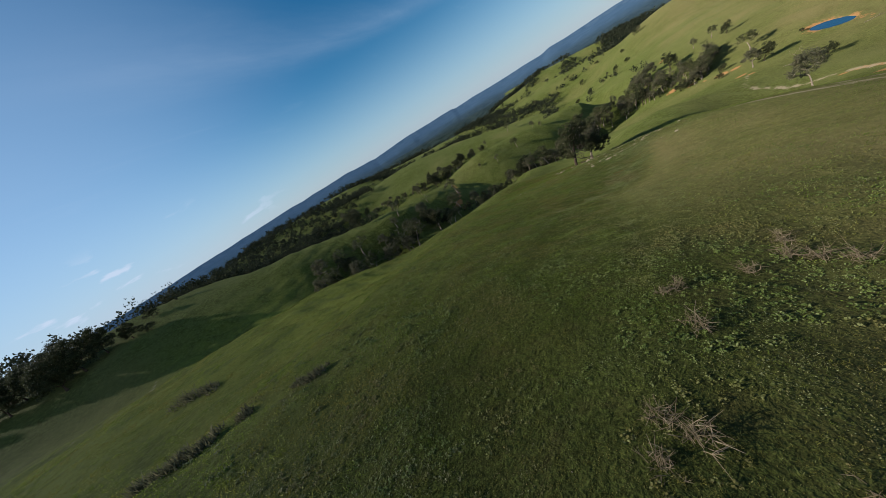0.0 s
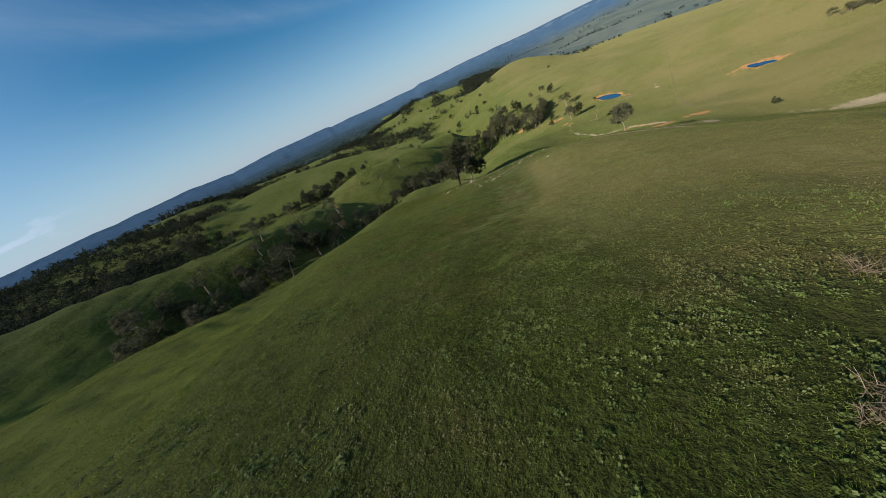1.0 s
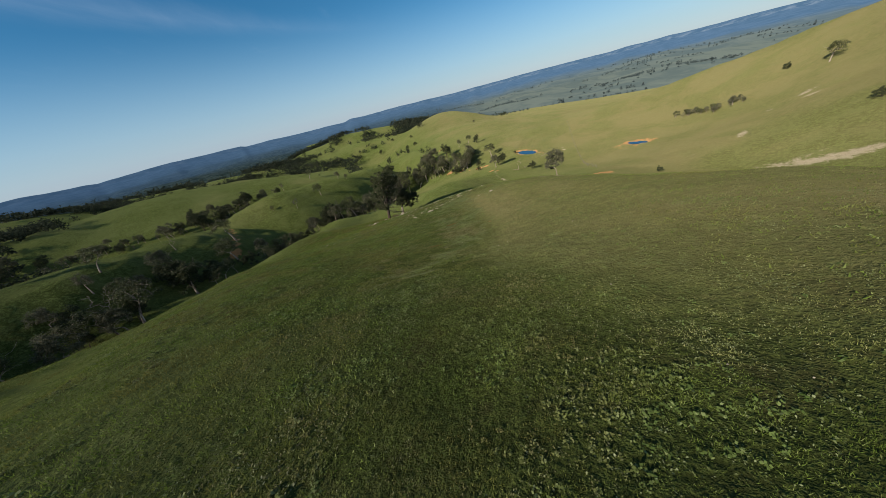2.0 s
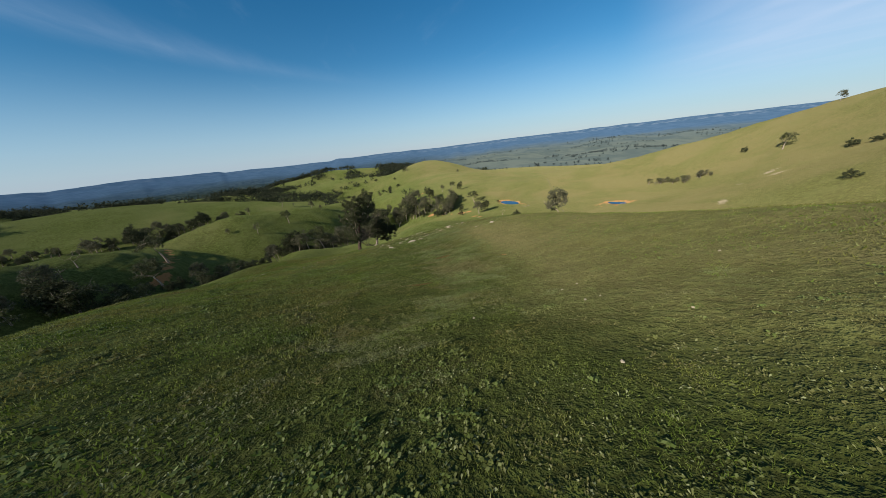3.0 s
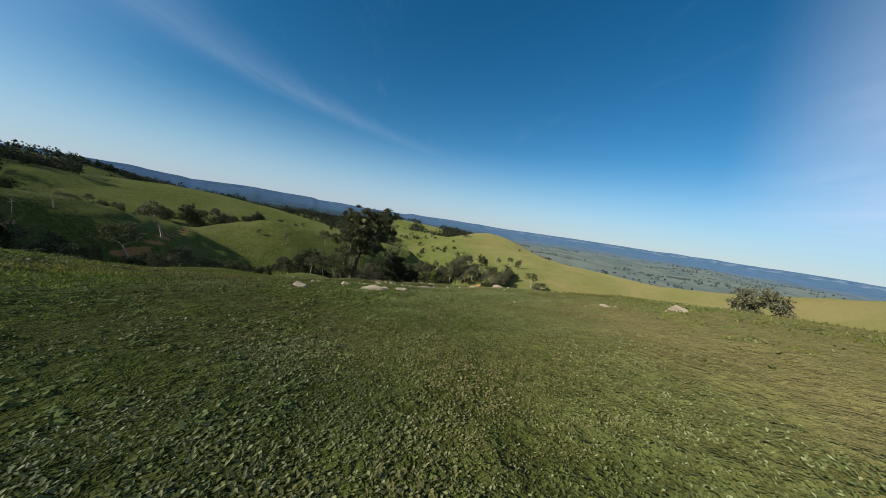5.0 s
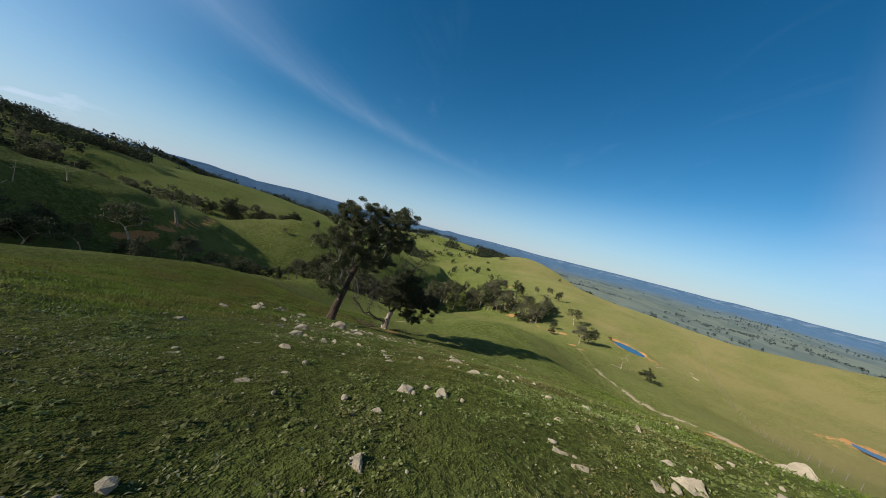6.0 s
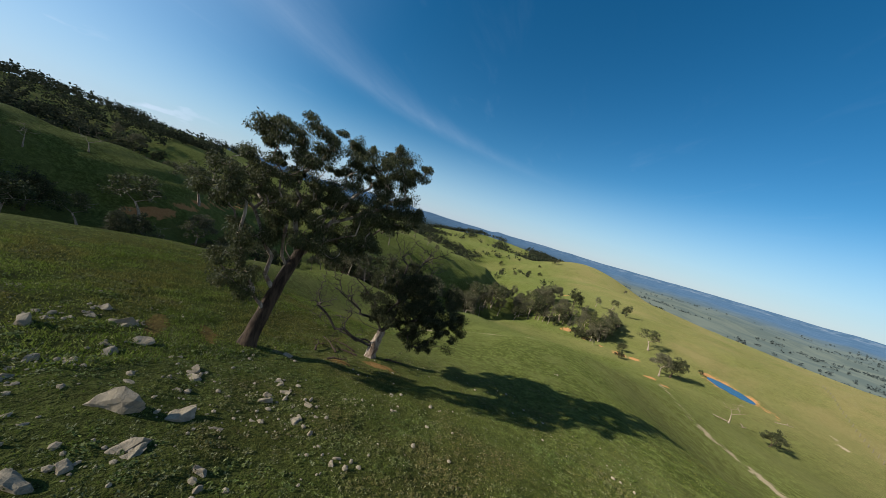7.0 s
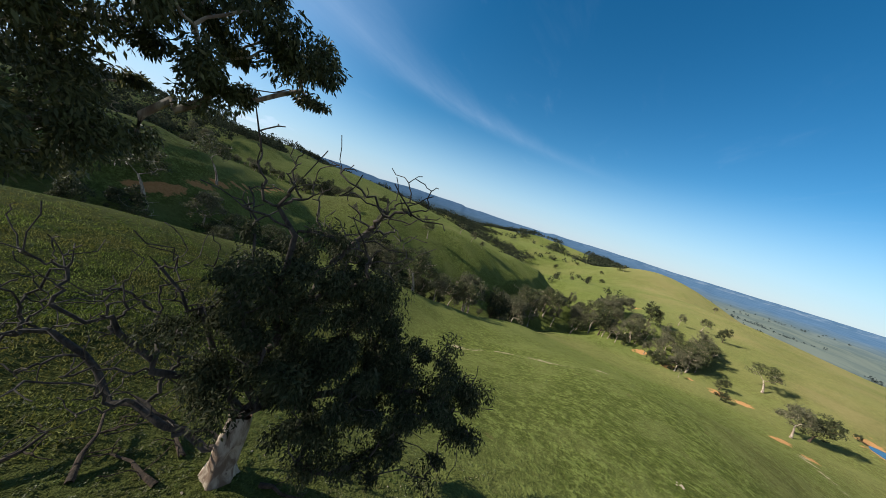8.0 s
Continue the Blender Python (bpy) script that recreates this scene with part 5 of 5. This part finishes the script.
def make_stones():
    """Loose small stones strewn over crest and slope."""
    rng = np.random.default_rng(3)
    bm = bmesh.new()
    bmesh.ops.create_icosphere(bm, subdivisions=1, radius=0.5)
    base = np.array([v.co for v in bm.verts])
    tris = np.array([[v.index for v in f.verts] for f in bm.faces])
    bm.free()
    n = 500
    x, y = rng.uniform(-24, 14, n * 4), rng.uniform(70, 122, n * 4)
    w = value_noise(x, y, 6, 61) + 0.5 * rng.random(n * 4) + 0.5 * np.exp(-((y - 98) / 10) ** 2 - ((x + 8) / 9) ** 2)
    k = np.argsort(-w)[:n]
    x, y = x[k], y[k]
    near = np.array([(a, b) for a, b, _ in CREST_ROCKS + SLOPE_ROCKS + TREE_ROCKS + BANK_ROCKS])
    near = np.repeat(near, 4, 0) + rng.normal(size=(4 * len(near), 2)) * [0.55, 0.4]
    x, y = np.r_[x, rng.uniform(-10, 8, 60), near[:, 0]], np.r_[y, rng.uniform(0, 70, 60), near[:, 1]]
    n = len(x)
    size = (0.06 + 0.20 * rng.random(n) ** 3) * np.where(y < 70, 0.5, 1.0)
    v = base[None] * size[:, None, None] * rng.uniform(0.6, 1.3, (n, 1, 3)) * (1 + 0.35 * (rng.random((n, len(base), 1)) - 0.5)) * [1, 1, 0.7]
    v = v + np.stack([x, y, ground_height(x, y) + size * 0.18], 1)[:, None]
    f = tris[None] + (np.arange(n) * len(base))[:, None, None]
    me = sheet_mesh("stones", v.reshape(-1, 3), f.reshape(-1, 3), smooth=False)
    me.materials.append(GRANITE)
    tagged(new("stones", me), "loose pale stones strewn in the grass", "stones", kind="stuff")


make_stones()


# ---- grass and herbs ----
def blades(name, x, y, count, tall, wide, lean, seed, mat, label, spread=0.0):
    """Tufts of single bent blades at the places given."""
    rng = np.random.default_rng(seed)
    n = len(x)
    spread = spread or 2.2 * wide
    px = np.repeat(x, count) + rng.normal(size=n * count) * spread
    py = np.repeat(y, count) + rng.normal(size=n * count) * spread
    h = np.repeat(tall, count) * rng.uniform(0.55, 1.2, n * count)
    a = rng.uniform(0, 2 * np.pi, n * count)
    z = np.repeat(ground_height(x, y), count) - 0.015
    w = wide * rng.uniform(0.6, 1.3, n * count)
    foot = np.stack([px, py, z], 1)
    side = np.stack([np.cos(a), np.sin(a), 0 * a], 1) * w[:, None] * 0.5
    b = rng.uniform(0, 2 * np.pi, n * count)
    tip = foot + np.stack([np.cos(b) * lean * h, np.sin(b) * lean * h, h], 1)
    v = np.stack([foot - side, foot + side, tip], 1).reshape(-1, 3)
    me = sheet_mesh(name, v, np.arange(3 * n * count).reshape(-1, 3), smooth=False)
    me.materials.append(mat)
    return tagged(new(name, me), label, "grass", kind="stuff")


def rosettes(name, x, y, count, size, seed, label):
    """Flat rosettes of broad leaves."""
    rng = np.random.default_rng(seed)
    n = len(x) * count
    s = np.repeat(size, count) * rng.uniform(0.6, 1.25, n)
    a = rng.uniform(0, 2 * np.pi, n)
    rise = rng.uniform(0.15, 0.95, n)
    foot = np.stack([np.repeat(x, count) + rng.normal(size=n) * 0.05, np.repeat(y, count) + rng.normal(size=n) * 0.05, np.repeat(ground_height(x, y), count) + 0.01], 1)
    way = np.stack([np.cos(a), np.sin(a), rise], 1)
    side = np.stack([-np.sin(a), np.cos(a), rng.normal(size=n) * 0.3], 1) * (s * rng.uniform(0.22, 0.36, n))[:, None]
    mid = foot + way * s[:, None] * 0.6
    tip = foot + way * s[:, None] * [1, 1, 0.75]
    v = np.stack([foot, mid + side, tip, mid - side], 1).reshape(-1, 3)
    me = sheet_mesh(name, v, np.arange(4 * n).reshape(-1, 4), smooth=False)
    me.materials.append(HERB)
    return tagged(new(name, me), label, "herbs", kind="stuff")


def scatter(x0, x1, y0, y1, per, seed, keep=None):
    rng = np.random.default_rng(seed)
    n = int((x1 - x0) * (y1 - y0) * per)
    x, y = rng.uniform(x0, x1, n), rng.uniform(y0, y1, n)
    bare = np.maximum(blot(x, y, RED_SOIL), blot(x, y, PALE_SOIL))
    ok = bare + 0.5 * (value_noise(x, y, 0.9, 8) - 0.5) < 0.5
    if keep is not None:
        ok &= keep(x, y, rng)
    return x[ok], y[ok]


def near_strip(x, y):
    """The stretch of the ridge that is passed close by."""
    middle = np.interp(y, [0, 20, 40, 55, 80, 118], [-3, -4, -3, 1, 1, -2])
    return abs(x - middle)


x, y = scatter(-13, 14, -2, 118, 125, 101, lambda x, y, rng: rng.random(len(x)) < np.clip(1.25 - near_strip(x, y) / 11, 0.15, 1))
tall = 0.55 * (0.03 + 0.04 * np.clip((y - 80) / 10, 0, 1) + 0.05 * value_noise(x, y, 1.7, 9) ** 1.5 + 0.08 * value_noise(x, y, 0.6, 19) ** 3)
tall = tall * np.where(y < 75, 1 - 0.45 * np.clip((x - flank(y)) / 4, 0, 1) * np.clip((y - 16) / 8, 0, 1) + 0.9 * np.clip((-7 - x) / 3, 0, 1) * np.clip((y - 36) / 4, 0, 1) * np.clip((56 - y) / 6, 0, 1) + 0.5 * np.clip((-1 - x) / 4, 0, 1) + 0.45 * np.clip((30 - y) / 8, 0, 1), 1.0)
dry = (x + 2.4 * (value_noise(x, y, 2.5, 33) - 0.5) > flank(y) + 2.0 * value_noise(x, y, 9, 34)) & (y > 14) & (y < 80)
blades("grass", x[~dry], y[~dry], 5, tall[~dry], 0.013, 0.75, 102, BLADE, "short green pasture grass")
blades("grass", x[dry], y[dry], 4, tall[dry], 0.013, 0.75, 115, BRIGHT_DRY_BLADE, "short dry grass on the eastern flank, coloured brighter for the sun's hotspot")
x, y = scatter(-48, 48, -12, 150, 12, 103, lambda x, y, rng: (near_strip(x, y) > 6 + 6 * rng.random(len(x))) & (rng.random(len(x)) < np.clip((48 - abs(x)) / 25, 0, 1) * np.clip((150 - y) / 40, 0, 1) * np.where((x > 5) & (y < 75), 0.6, 1.0)))
blades("grass", x, y, 3, 0.05 + 0.08 * value_noise(x, y, 3.1, 10) ** 2 + 0.05 * value_noise(x, y, 1.1, 20), 0.055, 0.7, 104, BLADE, "tufted pasture grass on the ridge")

x, y = scatter(-48, -11, 78, 136, 42, 109, lambda x, y, rng: rng.random(len(x)) < np.clip((x + 48) / 14, 0, 1) * np.clip((y - 78) / 10, 0, 1) * np.clip((136 - y) / 14, 0, 1))
blades("grass", x, y, 2, 0.09 + 0.13 * value_noise(x, y, 2.4, 23) ** 1.5 + 0.06 * value_noise(x, y, 0.8, 24), 0.055, 0.6, 110, BLADE, "tussocky pasture grass on the western slope")


x, y = scatter(-46, -9, -24, 80, 30, 120, lambda x, y, rng: rng.random(len(x)) < np.clip((x + 46) / 12, 0, 1) * np.clip((y + 24) / 6, 0, 1))
blades("grass", x, y, 2, 0.05 + 0.08 * value_noise(x, y, 2.4, 51) ** 1.5 + 0.05 * value_noise(x, y, 0.8, 52), 0.05, 0.55, 121, BLADE, "soft pasture grass on the slope above the creek")


x, y = scatter(-112, -38, -38, 92, 9, 122, lambda x, y, rng: (rng.random(len(x)) < np.clip((x + 112) / 14, 0, 1) * np.clip((-30 - x) / 12, 0, 1)) & (value_noise(x, y, 2.6, 53) + 0.5 * rng.random(len(x)) > 0.55))
blades("grass", x, y, 3, 0.08 + 0.14 * value_noise(x, y, 1.6, 54) ** 2, 0.10, 0.5, 123, BLADE, "tufts of grass on the slope towards the creek", 0.2)


def clumpy(x, y, rng):
    """Where the sward stands in taller clumps."""
    far_side = 1 - 0.8 * np.clip((x - flank(y)) / 4, 0, 1) * np.clip((80 - y) / 8, 0, 1) * np.clip((y - 14) / 8, 0, 1)
    return (value_noise(x, y, 2.6, 45) + 0.6 * value_noise(x, y, 0.8, 46) + 0.35 * rng.random(len(x)) > 1.0) & (rng.random(len(x)) < far_side)


def cushions(x, y, count, wide, high, leaf, seed, label):
    """Low mounds of small leaves, closed on top, with gaps between the mounds."""
    rng = np.random.default_rng(seed)
    n = len(x) * count
    a, d = rng.uniform(0, 2 * np.pi, n), np.sqrt(rng.random(n))
    r, s = np.repeat(wide, count) * d, np.repeat(leaf, count) * rng.uniform(0.6, 1.4, n)
    z = np.repeat(ground_height(x, y), count) + np.repeat(high, count) * (1 - d ** 2) * rng.uniform(0.75, 1.1, n) + 0.005
    foot = np.stack([np.repeat(x, count) + r * np.cos(a), np.repeat(y, count) + r * np.sin(a), z], 1)
    b = a + rng.normal(size=n) * 0.9
    way = np.stack([np.cos(b), np.sin(b), rng.normal(size=n) * 0.45 + 0.25 - 0.5 * d], 1) * s[:, None]
    side = np.stack([-np.sin(b), np.cos(b), rng.normal(size=n) * 0.35], 1) * (s * rng.uniform(0.3, 0.5, n))[:, None]
    v = np.stack([foot - 0.5 * way, foot + side, foot + 0.5 * way, foot - side], 1).reshape(-1, 3)
    me = sheet_mesh("turf", v, np.arange(4 * n).reshape(-1, 4), smooth=False)
    me.materials.append(TURF_LEAF)
    return tagged(new("turf", me), label, "turf", kind="stuff")


x, y = scatter(-13, 13, -4, 122, 9, 116, clumpy)
grown = value_noise(x, y, 1.3, 47)
cushions(x, y, 14, 0.06 + 0.10 * grown, 0.035 + 0.055 * grown, 0.045 + 0.02 * grown, 117, "low leafy mounds in the pasture sward")
x, y = scatter(-42, -11, -20, 132, 1.7, 118, clumpy)
grown = value_noise(x, y, 1.9, 48)
cushions(x, y, 16, 0.12 + 0.16 * grown, 0.07 + 0.09 * grown, 0.09 + 0.04 * grown, 119, "coarse clods of turf on the western slope")


def weedy(x, y, rng):
    """Where the broad-leaved weeds close up: along the crest, thinning out on its flanks."""
    crest = np.interp(y, [36, 45, 52, 58, 75], [-6.5, -3.5, -0.5, 1.0, 2.0])
    tongue = np.exp(-((x - crest) / np.where(x > crest, 5.0, 3.4)) ** 2) * np.clip((y - 36) / 9, 0, 1)
    return 0.62 * tongue + 0.75 * value_noise(x, y, 3.6, 12) + 0.45 * value_noise(x, y, 1.0, 13) + 0.2 * rng.random(len(x)) > 1.09


x, y = scatter(-11, 12, 34, 77, 120, 105, weedy)
rosettes("herbs", x, y, 8, 0.016 + 0.024 * value_noise(x, y, 2.3, 14) + 0.024 * value_noise(x, y, 0.9, 18) ** 2, 106, "broad-leaved weeds in dense rosettes")
x, y = scatter(-22, 20, -4, 124, 15, 107, lambda x, y, rng: (value_noise(x, y, 4.0, 15) + 0.5 * value_noise(x, y, 1.4, 22) + 0.3 * rng.random(len(x)) > 0.95) & (rng.random(len(x)) < np.clip(1.4 - near_strip(x, y) / 16, 0, 1) * np.where((x > flank(y) + 2) & (y > 14) & (y < 78), 0.3, 1.0)))
rosettes("herbs", x, y, 5, (0.032 + 0.040 * value_noise(x, y, 2.3, 16)) * np.where((x > flank(y) + 2) & (y < 78), 0.6, 1.0), 108, "scattered broad-leaved weeds in the grass")

x, y = scatter(-24, 16, 70, 126, 5, 111, lambda x, y, rng: value_noise(x, y, 3.0, 25) + 0.6 * value_noise(x, y, 0.9, 26) + 0.3 * rng.random(len(x)) > 0.95)
rosettes("herbs", x, y, 12, 0.040 + 0.045 * value_noise(x, y, 1.9, 27), 112, "coarse weed cushions among the rocks")

x, y = scatter(-15, 16, -5, 34, 34, 113, lambda x, y, rng: value_noise(x, y, 2.2, 28) + 0.7 * value_noise(x, y, 0.7, 29) + 0.3 * rng.random(len(x)) > 1.15)
rosettes("herbs", x, y, 4, 0.024 + 0.030 * value_noise(x, y, 1.6, 30), 114, "clumps of broad-leaved weeds on the upper ridge")


def dead_thistle(x, y, size, seed):
    rng = np.random.default_rng(seed)
    chains = []
    for _ in range(26):
        a, lean = rng.uniform(0, 2 * np.pi), rng.uniform(0.4, 1.6)
        n = size * rng.uniform(0.4, 1.1)
        p0 = np.array([rng.normal() * 0.12, rng.normal() * 0.12, 0])
        w = np.array([math.cos(a) * lean, math.sin(a) * lean, 1.0])
        w /= np.linalg.norm(w)
        p1, p2 = p0 + w * n * 0.5, p0 + w * n + np.array([0, 0, -0.1 * n])
        chains.append([(p0, 0.009), (p1, 0.007), (p2, 0.003)])
        for _ in range(3):
            b = rng.normal(size=3) * n * 0.25
            chains.append([(p1, 0.006), (p1 + b * 0.6, 0.005), (p1 + b, 0.002)])
    me = tube_mesh("dead_thistle", chains, 4)
    me.materials.append(STRAW)
    ob = new("dead_thistle", me)
    ob.location = (x, y, height_at(x, y))
    tagged(ob, "dry straw-coloured dead thistle lying in grass", "dead plant", "dead thistles on the slope")


for i, (x, y, size) in enumerate([(5.1, 12.6, 0.8), (4.4, 12.9, 0.8), (5.9, 12.2, 0.7), (0.7, 10.7, 0.6), (0.2, 10.4, 0.4), (0.0, 4.1, 0.8), (-0.6, 4.5, 0.6), (-0.7, 3.4, 0.5), (3.1, 11.8, 0.5), (4.9, 14.6, 0.7), (2.2, 3.4, 0.4), (0.9, 8.1, 0.9)]):
    dead_thistle(x, y, size, 200 + i)


def tussock(x, y, size, seed):
    rng = np.random.default_rng(seed)
    n = 260
    a, r = rng.uniform(0, 2 * np.pi, n), size * rng.random(n) ** 0.7
    ob_x, ob_y = r * np.cos(a) * 1.7, r * np.sin(a) * 0.8
    foot = np.stack([ob_x, ob_y, np.full(n, -0.1)], 1)
    h = size * rng.uniform(0.4, 0.9, n) * (1.15 - r / size * 0.7)
    tip = foot + np.stack([rng.normal(size=n) * h * 0.4, rng.normal(size=n) * h * 0.4, h + 0.1], 1)
    side = rng.normal(size=(n, 3)) * [0.05, 0.05, 0]
    me = sheet_mesh("tussock", np.stack([foot - side, foot + side, tip], 1).reshape(-1, 3), np.arange(3 * n).reshape(-1, 3), smooth=False)
    me.materials.append(DULL_LEAF)
    ob = new("tussock", me)
    ob.location, ob.rotation_euler = (x, y, height_at(x, y)), (0, 0, rng.uniform(0, 3))
    tagged(ob, "coarse grey-brown tussock on the western slope", "tussock", "tussocks on the western slope")


for i, (x, y, size) in enumerate([(-63.7, 4.5, 2.6), (-28.4, -2.6, 1.1), (-27.0, -1.0, 0.9), (-26.3, 0.2, 1.0), (-20.9, 6.1, 0.8), (-25.4, 2.7, 0.8), (-60, 6.5, 1.8), (-21.8, 5.6, 0.6)]):
    tussock(x, y, size, 300 + i)


def fallen_branch(x, y, length, turn, seed):
    sk = Skeleton([(0, 0, 0.05), (length * 0.3, 0.05, 0.16), (length * 0.6, -0.05, 0.12), (length, 0.1, 0.06)], seed)
    rng = np.random.default_rng(seed)
    for _ in range(9):
        sk.grow((rng.uniform(0.3, 1.2) * length, rng.normal() * length * 0.25, rng.uniform(0.05, 0.6)), 1, 0.05, 3, 0.06)
    head, runs = sk.chains(sk.radii(0.075, 0.015))
    me = tube_mesh("fallen_branch", [head] + runs, 6, 0.15, seed)
    me.materials.append(BARK)
    ob = new("fallen_branch", me)
    ob.location, ob.rotation_euler = (x, y, height_at(x, y)), (0, 0, radians(turn))
    tagged(ob, "dead branch fallen on the grass under the tree", "branch", "fallen branches under the gum trees")


for i, (x, y, length, turn) in enumerate([(-9.6, 113.4, 2.6, 150), (-8.4, 114.8, 2.0, 190), (-10.6, 112.0, 1.6, 120), (-6.6, 117.0, 1.5, 20), (-8.8, 111.0, 1.4, 40), (-9.2, 115.8, 2.2, 170)]):
    fallen_branch(x, y, length, turn, 400 + i)


def make_fence(x0, y0, x1, y1, gap):
    """A stock fence: posts with two wires."""
    fence = tagged(new("fence"), "weathered timber post and wire stock fence across the hillside", "fence")
    n = int(math.hypot(x1 - x0, y1 - y0) / gap)
    rng = random.Random(5)
    bm = bmesh.new()
    bmesh.ops.create_cone(bm, segments=7, radius1=0.06, radius2=0.05, depth=1.7, cap_ends=True)
    bmesh.ops.translate(bm, verts=bm.verts, vec=(0, 0, 0.55))
    me = bpy.data.meshes.new("post")
    bm.to_mesh(me)
    bm.free()
    tops = []
    for i in range(n + 1):
        x, y = x0 + (x1 - x0) * i / n, y0 + (y1 - y0) * i / n
        z = height_at(x, y)
        ob = part("post", me, POST_WOOD, fence)
        ob.matrix_basis = Matrix.Translation((x, y, z)) @ Matrix.Rotation(rng.uniform(-0.06, 0.06), 4, "X") @ Matrix.Rotation(rng.uniform(0, 3), 4, "Z")
        tops.append(np.array([x, y, z]))
    for high in (0.75, 1.2):
        part("wire", tube_mesh("wire", [[(p + [0, 0, high], 0.006) for p in tops]], 4), POST_WOOD, fence)


make_fence(82, 133, 160, 276, 4.0)


def fallen_log(x, y, length, turn, seed):
    rng = np.random.default_rng(seed)
    chain = [(np.array([length * (t - 0.5), rng.normal() * 0.15, 0.12]), 0.12 * (1.1 - 0.6 * t)) for t in np.linspace(0, 1, 7)]
    side = [[(np.array([length * 0.15, 0, 0.15]), 0.09), (np.array([length * 0.3, 0.7, 0.35]), 0.06), (np.array([length * 0.42, 1.3, 0.4]), 0.03)]]
    me = tube_mesh("fallen_log", [chain] + side, 8, 0.15, seed)
    me.materials.append(PALE_BARK)
    ob = new("fallen_log", me)
    ob.location, ob.rotation_euler = (x, y, height_at(x, y)), (0, 0, radians(turn))
    tagged(ob, "bleached dead log lying on the pasture", "log", "fallen logs in the valley")


for i, (x, y, length, turn) in enumerate([(102, 214.5, 7.5, 20), (68, 190, 4.0, 160), (76, 193, 3.5, 30), (-97, 172, 5, 60)]):
    fallen_log(x, y, length, turn, 500 + i)
